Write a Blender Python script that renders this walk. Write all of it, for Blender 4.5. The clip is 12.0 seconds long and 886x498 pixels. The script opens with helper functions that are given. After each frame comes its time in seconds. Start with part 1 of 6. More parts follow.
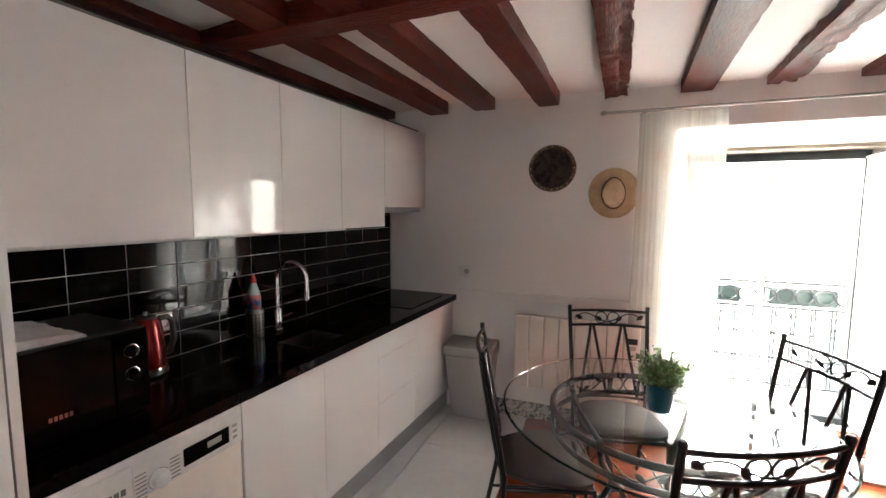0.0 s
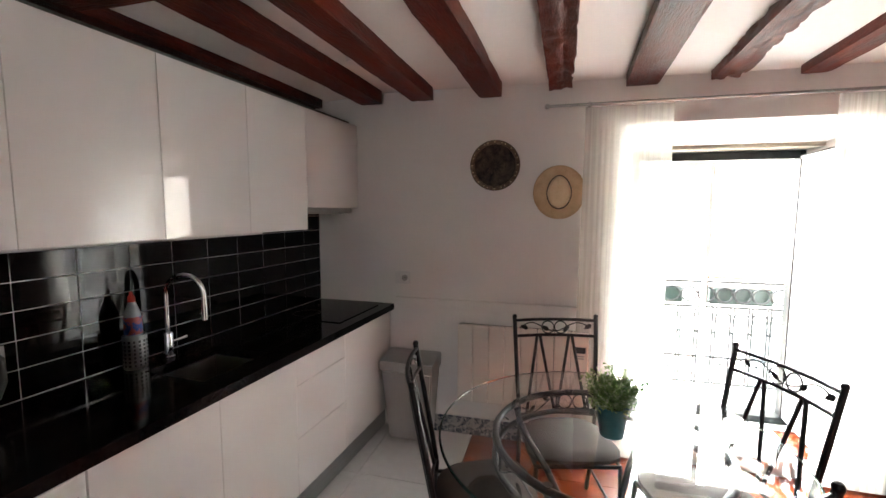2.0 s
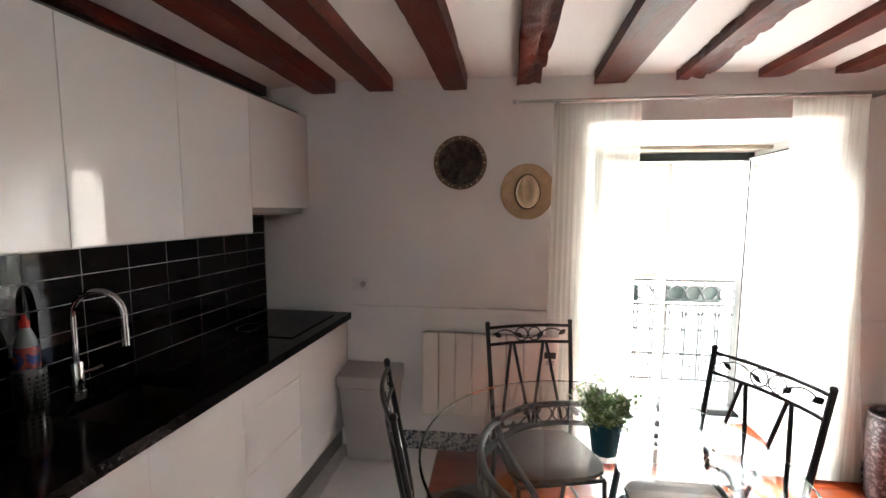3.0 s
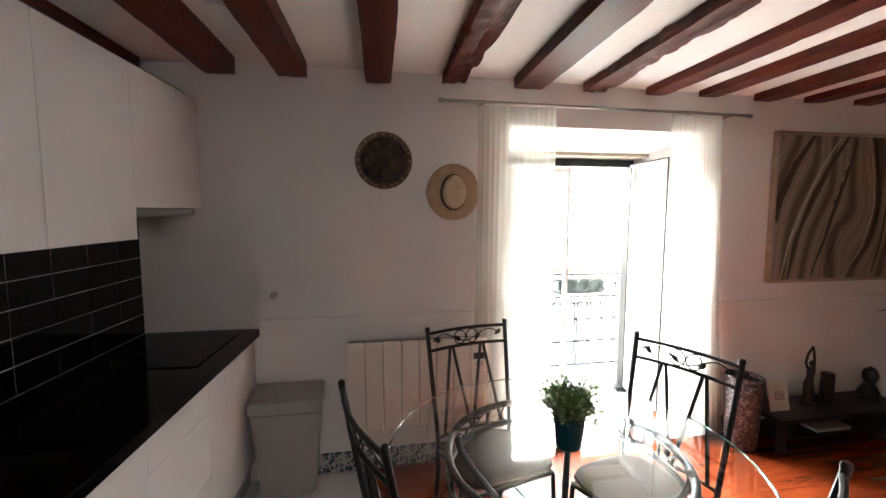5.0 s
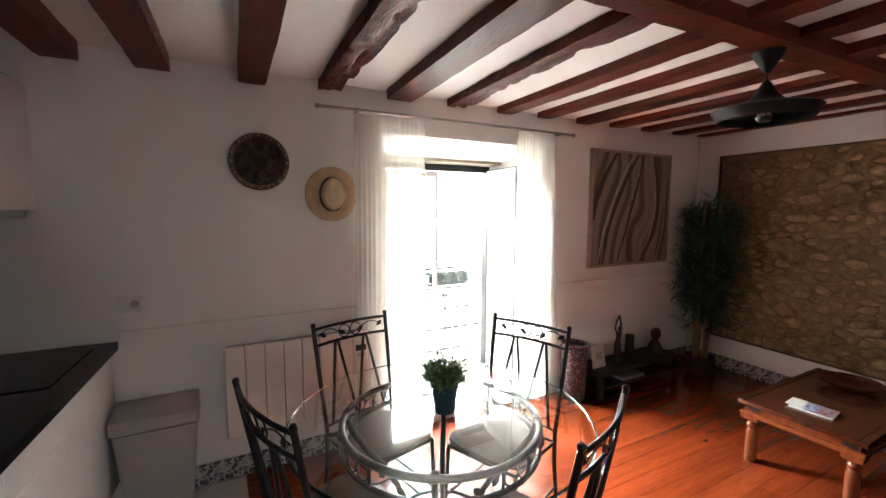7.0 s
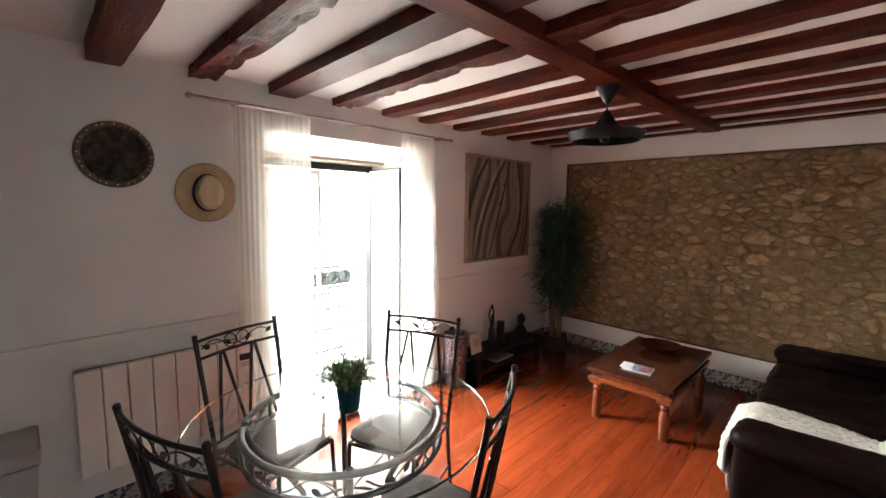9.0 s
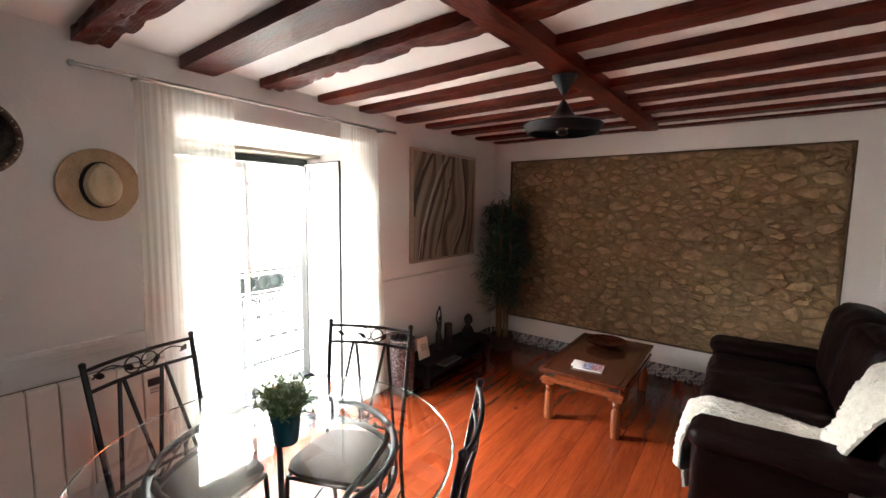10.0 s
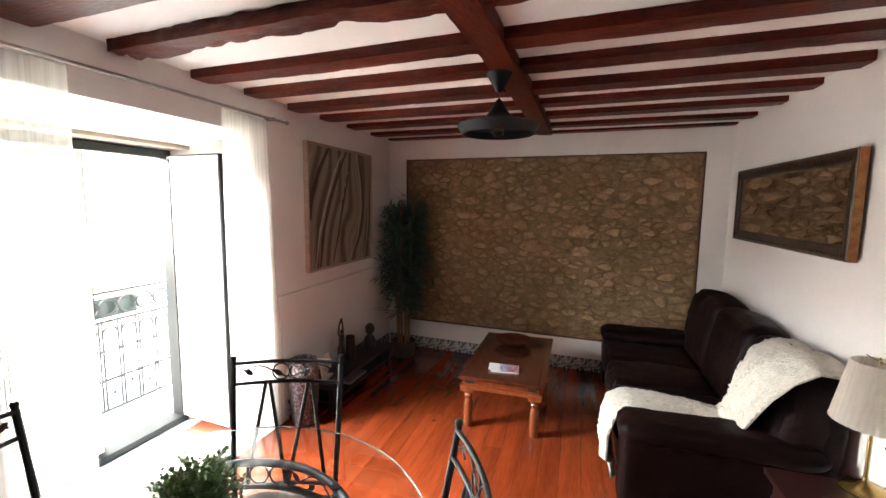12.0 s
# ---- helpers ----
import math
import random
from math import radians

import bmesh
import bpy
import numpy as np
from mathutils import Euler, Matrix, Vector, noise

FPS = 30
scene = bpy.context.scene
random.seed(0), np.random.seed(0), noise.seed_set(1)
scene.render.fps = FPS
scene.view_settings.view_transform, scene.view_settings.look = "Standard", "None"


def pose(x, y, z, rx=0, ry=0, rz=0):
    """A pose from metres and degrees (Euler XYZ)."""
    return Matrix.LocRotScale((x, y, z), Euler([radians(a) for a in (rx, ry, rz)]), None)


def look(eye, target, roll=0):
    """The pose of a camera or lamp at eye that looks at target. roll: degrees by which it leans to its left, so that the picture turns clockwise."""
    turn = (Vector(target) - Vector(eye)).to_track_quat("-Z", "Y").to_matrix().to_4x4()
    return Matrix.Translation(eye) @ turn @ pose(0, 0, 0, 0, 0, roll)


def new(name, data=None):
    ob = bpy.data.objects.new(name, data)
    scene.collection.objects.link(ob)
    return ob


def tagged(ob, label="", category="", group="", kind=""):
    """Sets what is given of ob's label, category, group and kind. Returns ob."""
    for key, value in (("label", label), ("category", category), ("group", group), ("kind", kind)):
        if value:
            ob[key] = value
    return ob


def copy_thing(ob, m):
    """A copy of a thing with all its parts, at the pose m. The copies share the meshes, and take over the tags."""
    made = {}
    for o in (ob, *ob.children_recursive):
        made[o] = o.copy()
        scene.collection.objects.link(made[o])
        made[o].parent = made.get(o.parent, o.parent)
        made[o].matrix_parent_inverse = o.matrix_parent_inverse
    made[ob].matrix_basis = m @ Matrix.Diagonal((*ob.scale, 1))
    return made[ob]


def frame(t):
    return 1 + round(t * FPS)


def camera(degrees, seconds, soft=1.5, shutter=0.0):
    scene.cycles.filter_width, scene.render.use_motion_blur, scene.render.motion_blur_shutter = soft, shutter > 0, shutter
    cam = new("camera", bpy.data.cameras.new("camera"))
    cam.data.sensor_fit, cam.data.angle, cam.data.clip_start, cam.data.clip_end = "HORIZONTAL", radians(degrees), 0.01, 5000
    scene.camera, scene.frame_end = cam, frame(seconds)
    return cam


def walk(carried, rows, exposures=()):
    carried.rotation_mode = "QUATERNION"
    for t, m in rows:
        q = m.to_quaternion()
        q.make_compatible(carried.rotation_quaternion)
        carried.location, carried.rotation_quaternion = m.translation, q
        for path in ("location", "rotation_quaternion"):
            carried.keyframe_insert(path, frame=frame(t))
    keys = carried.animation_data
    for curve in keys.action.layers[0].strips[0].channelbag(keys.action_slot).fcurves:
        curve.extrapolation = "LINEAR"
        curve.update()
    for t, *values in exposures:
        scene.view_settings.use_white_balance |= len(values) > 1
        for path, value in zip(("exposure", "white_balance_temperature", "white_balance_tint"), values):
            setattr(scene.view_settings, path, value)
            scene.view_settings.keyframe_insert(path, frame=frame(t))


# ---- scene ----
cam = camera(93.1, 12.0)
PATH = [
    (0, (-0.699, 1.649, 1.61), (-1.423, 3.504, 1.425), 0.3),
    (0.5, (-0.695, 1.721, 1.634), (-1.381, 3.589, 1.434), 0.1),
    (1, (-0.693, 1.818, 1.626), (-1.325, 3.705, 1.433), 0.2),
    (1.5, (-0.684, 1.893, 1.62), (-1.25, 3.802, 1.431), 0.2),
    (2, (-0.699, 1.961, 1.618), (-1.203, 3.888, 1.431), 0.2),
    (2.5, (-0.765, 2.056, 1.616), (-1.155, 4.009, 1.432), 0.3),
    (3, (-0.867, 2.129, 1.623), (-1.107, 4.105, 1.434), 0.2),
    (3.5, (-0.963, 2.162, 1.612), (-1.035, 4.152, 1.43), 0.4),
    (5.5, (-1.242, 2.268, 1.619), (-0.746, 4.197, 1.438), 0.1),
    (6, (-1.283, 2.227, 1.626), (-0.635, 4.11, 1.44), 0.2),
    (6.5, (-1.301, 2.159, 1.64), (-0.5, 3.981, 1.444), 0.2),
    (7, (-1.313, 2.068, 1.642), (-0.374, 3.823, 1.45), 0.2),
    (9, (-1.48, 2.071, 1.674), (-0.052, 3.455, 1.468), 0.7),
    (9.5, (-1.452, 2.148, 1.654), (0.081, 3.416, 1.453), 0.6),
    (10, (-1.358, 2.272, 1.655), (0.26, 3.429, 1.448), 0.7),
    (10.5, (-1.269, 2.402, 1.665), (0.43, 3.436, 1.453), 0.6),
    (11, (-1.205, 2.579, 1.689), (0.565, 3.485, 1.477), 0.7),
    (11.5, (-1.204, 2.643, 1.689), (0.633, 3.406, 1.474), 0.6),
    (12, (-1.275, 2.688, 1.695), (0.619, 3.293, 1.478), 0.7),
]
walk(cam, [(t, look(eye, target, roll)) for t, eye, target, roll in PATH], exposures=[(0.0, 3.93), (2.0, 3.78), (3.5, 3.7), (5.5, 3.53), (7.0, 3.51), (10.0, 3.62), (12.0, 3.64)])

# ---- light ----
world = bpy.data.worlds.new("sky")
scene.world = world
world.use_nodes = True
wn = world.node_tree
sky = wn.nodes.new("ShaderNodeTexSky")
sky.sky_type, sky.sun_disc = "NISHITA", False
sky.sun_elevation, sky.sun_rotation = radians(35), radians(196)
wn.links.new(sky.outputs["Color"], wn.nodes["Background"].inputs["Color"])
wn.nodes["Background"].inputs["Strength"].default_value = 0.15

sun = new("sun", bpy.data.lights.new("sun", "SUN"))
sun.data.energy, sun.data.angle, sun.data.color = 5.0, radians(0.5), (1.0, 0.95, 0.88)
sun.matrix_world = look((0, 0, 0), (0.25, 0.85, -0.62))


def window_light(name, eye, target, w, h, watts, color):
    ob = new(name, bpy.data.lights.new(name, "AREA"))
    ob.data.shape, ob.data.size, ob.data.size_y = "RECTANGLE", w, h
    ob.data.energy, ob.data.color = watts, color
    ob.matrix_world = look(eye, target)
    return ob


# the sky over the street, as the balcony door sees it
window_light("sky_over_balcony", (-0.3, 7.6, 3.2), (0.9, 4.0, 0.9), 3.4, 2.0, 275, (0.95, 0.97, 0.97))
# weak daylight from an unseen rear window, assumed from the lit balcony wall
window_light("rear_window_light", (-1.0, -1.70, 1.5), (-1.0, 2.0, 1.4), 1.2, 1.2, 0.8, (1.0, 0.97, 0.93))


# ---- materials ----
def material(name, color, rough=0.5, metal=0.0, color2=None, scale=6.0, stretch=(1, 1, 1), bump=0.0, bump_scale=None,
             coat=0.0, spread=0.0, rough_var=0.0, space="Object", spec=0.5):
    """A surface with two scales of colour variation, optional change from piece to piece, and fine relief."""
    m = bpy.data.materials.new(name)
    m.use_nodes = True
    t = m.node_tree
    b = t.nodes["Principled BSDF"]
    b.inputs["Roughness"].default_value, b.inputs["Metallic"].default_value = rough, metal
    b.inputs["Coat Weight"].default_value, b.inputs["Coat Roughness"].default_value = coat, 0.06
    b.inputs["Specular IOR Level"].default_value = spec
    color2 = color2 or tuple(min(1, c * 0.86) for c in color)
    co = t.nodes.new("ShaderNodeTexCoord")
    mp = t.nodes.new("ShaderNodeMapping")
    mp.inputs["Scale"].default_value = stretch
    t.links.new(co.outputs[space], mp.inputs["Vector"])
    big, fine = t.nodes.new("ShaderNodeTexNoise"), t.nodes.new("ShaderNodeTexNoise")
    big.inputs["Scale"].default_value, big.inputs["Detail"].default_value = scale, 4
    fine.inputs["Scale"].default_value, fine.inputs["Detail"].default_value = (bump_scale or scale * 9), 5
    info = t.nodes.new("ShaderNodeObjectInfo")
    if spread:
        off = t.nodes.new("ShaderNodeVectorMath")
        off.operation = "MULTIPLY_ADD"
        t.links.new(info.outputs["Random"], off.inputs[0])
        off.inputs[1].default_value = (37, 19, 23)
        t.links.new(mp.outputs["Vector"], off.inputs[2])
        source = off.outputs["Vector"]
    else:
        source = mp.outputs["Vector"]
    for n in (big, fine):
        t.links.new(source, n.inputs["Vector"])
    add = t.nodes.new("ShaderNodeMath")
    add.operation, add.inputs[1].default_value = "MULTIPLY_ADD", 0.6
    t.links.new(big.outputs["Fac"], add.inputs[0])
    half = t.nodes.new("ShaderNodeMath")
    half.operation, half.inputs[1].default_value = "MULTIPLY", 0.4
    t.links.new(fine.outputs["Fac"], half.inputs[0])
    t.links.new(half.outputs[0], add.inputs[2])
    ramp = t.nodes.new("ShaderNodeValToRGB")
    ramp.color_ramp.elements[0].position, ramp.color_ramp.elements[1].position = 0.36, 0.64
    ramp.color_ramp.elements[0].color, ramp.color_ramp.elements[1].color = (*color2, 1), (*color, 1)
    t.links.new(add.outputs[0], ramp.inputs["Fac"])
    out = ramp.outputs["Color"]
    if spread:
        hsv = t.nodes.new("ShaderNodeHueSaturation")
        val = t.nodes.new("ShaderNodeMapRange")
        val.inputs["To Min"].default_value, val.inputs["To Max"].default_value = 1 - spread, 1 + spread
        t.links.new(info.outputs["Random"], val.inputs["Value"])
        t.links.new(val.outputs["Result"], hsv.inputs["Value"])
        t.links.new(out, hsv.inputs["Color"])
        out = hsv.outputs["Color"]
    t.links.new(out, b.inputs["Base Color"])
    if rough_var:
        rr = t.nodes.new("ShaderNodeMapRange")
        rr.inputs["To Min"].default_value, rr.inputs["To Max"].default_value = max(0, rough - rough_var), rough + rough_var
        t.links.new(big.outputs["Fac"], rr.inputs["Value"])
        t.links.new(rr.outputs["Result"], b.inputs["Roughness"])
    if bump:
        bp = t.nodes.new("ShaderNodeBump")
        bp.inputs["Strength"].default_value, bp.inputs["Distance"].default_value = min(1, bump), 0.004 * max(1, bump)
        t.links.new(fine.outputs["Fac"], bp.inputs["Height"])
        t.links.new(bp.outputs["Normal"], b.inputs["Normal"])
    return m


def glass(name, color, rough=0.0, ior=1.45):
    m = bpy.data.materials.new(name)
    m.use_nodes = True
    b = m.node_tree.nodes["Principled BSDF"]
    b.inputs["Base Color"].default_value = (*color, 1)
    b.inputs["Transmission Weight"].default_value, b.inputs["Roughness"].default_value, b.inputs["IOR"].default_value = 1.0, rough, ior
    return m


def sheer(name, color, open_share):
    m = bpy.data.materials.new(name)
    m.use_nodes = True
    t = m.node_tree
    out = t.nodes["Material Output"]
    t.nodes.remove(t.nodes["Principled BSDF"])
    dif, tra, clear = (t.nodes.new("ShaderNodeBsdf" + k) for k in ("Diffuse", "Translucent", "Transparent"))
    dif.inputs["Color"].default_value = tra.inputs["Color"].default_value = (*color, 1)
    a, b = t.nodes.new("ShaderNodeMixShader"), t.nodes.new("ShaderNodeMixShader")
    a.inputs["Fac"].default_value = 0.74
    t.links.new(dif.outputs[0], a.inputs[1])
    t.links.new(tra.outputs[0], a.inputs[2])
    co, n = t.nodes.new("ShaderNodeTexCoord"), t.nodes.new("ShaderNodeTexNoise")
    n.inputs["Scale"].default_value = 1.0
    th = t.nodes.new("ShaderNodeMapping")
    th.inputs["Scale"].default_value = (95, 40, 0.8)
    t.links.new(co.outputs["Object"], th.inputs["Vector"])
    t.links.new(th.outputs["Vector"], n.inputs["Vector"])
    mr = t.nodes.new("ShaderNodeMapRange")
    mr.inputs["To Min"].default_value, mr.inputs["To Max"].default_value = max(0, open_share - 0.15), open_share + 0.15
    t.links.new(n.outputs["Fac"], mr.inputs["Value"])
    t.links.new(mr.outputs["Result"], b.inputs["Fac"])
    t.links.new(a.outputs[0], b.inputs[1])
    t.links.new(clear.outputs[0], b.inputs[2])
    t.links.new(b.outputs[0], out.inputs["Surface"])
    return m


def patterned(name, ground, ink, scale, rough, detail=3.0, low=0.48, high=0.54, distort=1.5):
    """Two inks in swirling figures: painted tiles, marbled paper, fruit-like prints."""
    m = bpy.data.materials.new(name)
    m.use_nodes = True
    t = m.node_tree
    b = t.nodes["Principled BSDF"]
    b.inputs["Roughness"].default_value = rough
    co, n, r = t.nodes.new("ShaderNodeTexCoord"), t.nodes.new("ShaderNodeTexNoise"), t.nodes.new("ShaderNodeValToRGB")
    n.inputs["Scale"].default_value, n.inputs["Detail"].default_value, n.inputs["Distortion"].default_value = scale, detail, distort
    r.color_ramp.elements[0].position, r.color_ramp.elements[1].position = low, high
    r.color_ramp.elements[0].color, r.color_ramp.elements[1].color = (*ground, 1), (*ink, 1)
    t.links.new(co.outputs["Object"], n.inputs["Vector"])
    t.links.new(n.outputs["Fac"], r.inputs["Fac"])
    t.links.new(r.outputs["Color"], b.inputs["Base Color"])
    return m


M_WALL = material("wall_paint", (0.815, 0.782, 0.752), 0.75, color2=(0.785, 0.752, 0.722), scale=1.6, bump=0.25, bump_scale=60)
M_CEIL = material("ceiling_paint", (0.82, 0.79, 0.755), 0.8, color2=(0.79, 0.755, 0.72), scale=1.2, bump=0.2, bump_scale=40)
M_BEAM = material("varnished_old_timber", (0.125, 0.0185, 0.0075), 0.46, color2=(0.038, 0.0082, 0.0045), scale=5, stretch=(3.5, 0.5, 3.5), bump=1.1, bump_scale=38, coat=0.03, spread=0.15, rough_var=0.16, spec=0.16)
M_PLANK = material("varnished_pine", (0.225, 0.038, 0.0102), 0.22, color2=(0.130, 0.020, 0.0060), scale=2.2, stretch=(0.6, 6, 1), bump=0.12, bump_scale=16, coat=0.3, spread=0.16, rough_var=0.08)
M_FLOORTILE = material("polished_marble_tile", (0.74, 0.72, 0.71), 0.12, color2=(0.66, 0.64, 0.63), scale=2.2, spread=0.03)
M_GAP = material("dark_joint", (0.10, 0.05, 0.03), 0.8)
M_GROUT = material("pale_grout", (0.68, 0.67, 0.65), 0.8, scale=20)
M_LACQUER = material("white_gloss_lacquer", (0.80, 0.765, 0.75), 0.035, color2=(0.79, 0.755, 0.74), scale=1.0, bump=0.012, bump_scale=5)
M_CARCASS = material("white_board", (0.70, 0.68, 0.67), 0.5, scale=3)
M_GRANITE = material("black_granite", (0.009, 0.008, 0.008), 0.10, color2=(0.003, 0.003, 0.003), scale=60, spec=0.12)
M_BLACKTILE = material("black_glazed_tile", (0.005, 0.005, 0.005), 0.05, color2=(0.003, 0.003, 0.003), scale=4, bump=0.05, bump_scale=7, spec=0.21)
M_BLACKGLASS = material("black_glass", (0.004, 0.004, 0.004), 0.05, scale=2, spec=0.09)
M_BLACKPLASTIC = material("black_plastic", (0.02, 0.02, 0.02), 0.35, scale=8)
M_ALU = material("brushed_aluminium", (0.42, 0.42, 0.42), 0.35, 0.9, scale=4, stretch=(1, 0.1, 30), bump=0.1)
M_STEEL = material("stainless_steel", (0.45, 0.45, 0.44), 0.28, 1.0, scale=5, bump=0.05)
M_SINK = material("dark_sink_steel", (0.30, 0.29, 0.26), 0.4, 0.9, scale=5, bump=0.05)
M_CHROME = material("chrome", (0.85, 0.85, 0.86), 0.06, 1.0, color2=(0.8, 0.8, 0.81))
M_BRASS = material("brass", (0.60, 0.42, 0.16), 0.25, 1.0, color2=(0.42, 0.28, 0.10), scale=9)
M_IRON = material("black_wrought_iron", (0.018, 0.017, 0.018), 0.36, 0.25, color2=(0.010, 0.010, 0.010), scale=14, bump=0.35, bump_scale=90)
M_IRONGREY = material("grey_lacquered_iron", (0.060, 0.066, 0.072), 0.28, 0.45, color2=(0.036, 0.042, 0.045), scale=14, bump=0.15, bump_scale=90)
M_CUSHION = material("taupe_suede", (0.066, 0.046, 0.038), 0.88, color2=(0.040, 0.028, 0.023), scale=9, bump=0.4, bump_scale=260)
M_GLASS = glass("clear_glass", (0.97, 0.99, 0.985))
M_TABLEGLASS = glass("green_tinted_table_glass", (0.95, 0.985, 0.975), 0.0, 1.40)
M_GLASSEDGE = glass("ground_green_glass_edge", (0.30, 0.78, 0.68), 0.12, 1.5)
M_SHEER = sheer("cream_voile", (0.90, 0.875, 0.79), 0.62)
M_TEAL = material("teal_plastic", (0.008, 0.115, 0.155), 0.35, color2=(0.006, 0.09, 0.12), scale=8)
M_SOIL = material("soil", (0.05, 0.035, 0.025), 0.95, scale=30, bump=1.0, bump_scale=60)
M_LEAF = material("small_green_leaf", (0.23, 0.35, 0.12), 0.5, color2=(0.10, 0.19, 0.055), scale=22)
M_LEAFPALE = material("pale_leaf_tip", (0.42, 0.50, 0.30), 0.5, scale=20)
M_BAMBOOLEAF = material("dark_bamboo_leaf", (0.062, 0.165, 0.085), 0.45, color2=(0.026, 0.085, 0.048), scale=9)
M_CANE = material("bamboo_cane", (0.30, 0.20, 0.09), 0.5, color2=(0.20, 0.12, 0.05), scale=6, stretch=(1, 1, 4), bump=0.3)
M_WICKER = material("dark_basket", (0.06, 0.04, 0.03), 0.7, scale=40, stretch=(1, 1, 3), bump=1.0, bump_scale=70)
M_LEATHER = material("dark_brown_leather", (0.0098, 0.0034, 0.0030), 0.52, color2=(0.0050, 0.0020, 0.0019), scale=7, bump=0.8, bump_scale=42, rough_var=0.14, spec=0.09)
M_FLEECE = material("cream_fleece", (0.66, 0.63, 0.56), 0.95, color2=(0.53, 0.50, 0.43), scale=30, bump=2.0, bump_scale=110)
M_SHEESHAM = material("varnished_sheesham", (0.095, 0.024, 0.010), 0.22, color2=(0.04, 0.011, 0.006), scale=4, stretch=(1.0, 6, 3), bump=0.15, bump_scale=30, coat=0.4)
M_SHEESHAMLEG = material("turned_sheesham", (0.235, 0.056, 0.0165), 0.25, color2=(0.14, 0.034, 0.011), scale=5, stretch=(6, 6, 1), bump=0.1, coat=0.4)
M_MAHOGANY = material("dark_red_mahogany", (0.030, 0.0065, 0.005), 0.3, color2=(0.016, 0.004, 0.0035), scale=4, stretch=(1, 6, 1), coat=0.3)
M_COPPER = material("dark_copper", (0.22, 0.070, 0.040), 0.25, 0.8, color2=(0.075, 0.026, 0.016), scale=8)
M_EBONY = material("black_stained_wood", (0.012, 0.010, 0.009), 0.45, scale=10, bump=0.2)
M_MORTAR = material("earthen_mortar", (0.285, 0.184, 0.097), 0.95, color2=(0.18, 0.115, 0.060), scale=9, bump=3.0, bump_scale=34)
M_STONE = material("rubble_limestone", (0.425, 0.268, 0.148), 0.94, color2=(0.235, 0.148, 0.080), scale=13, bump=3.2, bump_scale=30, spread=0.20)
M_EDGE = material("dark_plaster_edge", (0.10, 0.065, 0.040), 0.8, scale=12)
M_AZULEJO = patterned("painted_tile", (0.46, 0.46, 0.45), (0.07, 0.095, 0.13), 16, 0.2, 2.0, 0.47, 0.53, 2.2)
M_PLASTICGREY = material("grey_plastic", (0.40, 0.375, 0.36), 0.45, color2=(0.37, 0.345, 0.33), scale=5, bump=0.1)
M_PLASTICWHITE = material("white_plastic", (0.78, 0.76, 0.74), 0.35, scale=5)
M_ENAMEL = material("white_enamel", (0.86, 0.79, 0.71), 0.3, color2=(0.83, 0.76, 0.68), scale=3)
M_DARKGAP = material("shadow_gap_grey", (0.16, 0.14, 0.13), 0.7)
M_GREENPAINT = material("dark_green_paint", (0.006, 0.011, 0.011), 0.5, scale=6, bump=0.15)
M_WHITEPAINTGLARE = material("white_joinery_paint_and_step_glare", (0.80, 0.80, 0.78), 0.4, color2=(0.76, 0.76, 0.74), scale=5, bump=0.1)
M_LINTEL = material("weathered_limewashed_timber", (0.52, 0.45, 0.36), 0.85, color2=(0.34, 0.28, 0.21), scale=7, stretch=(0.6, 4, 4), bump=1.2, bump_scale=30)
M_RAIL = material("grey_green_iron", (0.012, 0.016, 0.015), 0.6, color2=(0.014, 0.017, 0.017), scale=12, bump=0.3)
M_PLANTER = material("green_planter", (0.016, 0.036, 0.030), 0.5, color2=(0.011, 0.026, 0.022), scale=8)
M_HANDRAIL = material("orange_wood_rail", (0.50, 0.22, 0.07), 0.5, scale=8)
M_CONCRETE = material("balcony_stone", (0.55, 0.53, 0.50), 0.85, scale=6, bump=0.6)
M_FACADE = material("sunlit_render", (0.80, 0.78, 0.72), 0.9, color2=(0.74, 0.71, 0.65), scale=1.2, bump=0.5, bump_scale=20)
M_FACADEGLASS = material("far_window_glass", (0.20, 0.24, 0.26), 0.08, scale=2)
M_STRAW = material("woven_straw", (0.60, 0.42, 0.255), 0.8, color2=(0.48, 0.325, 0.185), scale=20, bump=0.9, bump_scale=150)
M_STRAWPALE = material("pale_woven_straw", (0.74, 0.60, 0.40), 0.8, color2=(0.66, 0.50, 0.31), scale=20, bump=0.9, bump_scale=150)
M_RIBBON = material("black_ribbon", (0.02, 0.018, 0.018), 0.7, scale=8)
M_BRONZE = material("dark_worked_bronze", (0.085, 0.062, 0.044), 0.55, 0.0, color2=(0.010, 0.008, 0.007), scale=26, bump=1.6, bump_scale=38, spec=0.18)
M_BASKETRIM = material("woven_rim", (0.20, 0.135, 0.088), 0.75, color2=(0.075, 0.05, 0.034), scale=40, bump=1.5, bump_scale=60)
M_ARTFRAME = material("pale_wood_frame", (0.46, 0.36, 0.27), 0.5, color2=(0.36, 0.27, 0.2), scale=5, stretch=(1, 1, 6))
M_GILT = material("aged_gilt_frame", (0.075, 0.045, 0.027), 0.35, 0.3, color2=(0.042, 0.025, 0.015), scale=18, bump=0.7, bump_scale=60)
M_GILTEDGE = material("bronze_beading", (0.42, 0.20, 0.08), 0.3, 0.8, color2=(0.22, 0.09, 0.035), scale=20, bump=0.4)
M_MIRROR = material("mirror_silver", (0.78, 0.78, 0.77), 0.01, 1.0, color2=(0.78, 0.78, 0.77))
M_SHADE = sheer("pleated_cream_shade", (0.80, 0.76, 0.70), 0.1)
M_PENDANT = material("matt_black_metal", (0.005, 0.005, 0.0055), 0.5, 0.0, scale=12, spec=0.3)
M_BULB = glass("bulb_glass", (0.95, 0.95, 0.92))
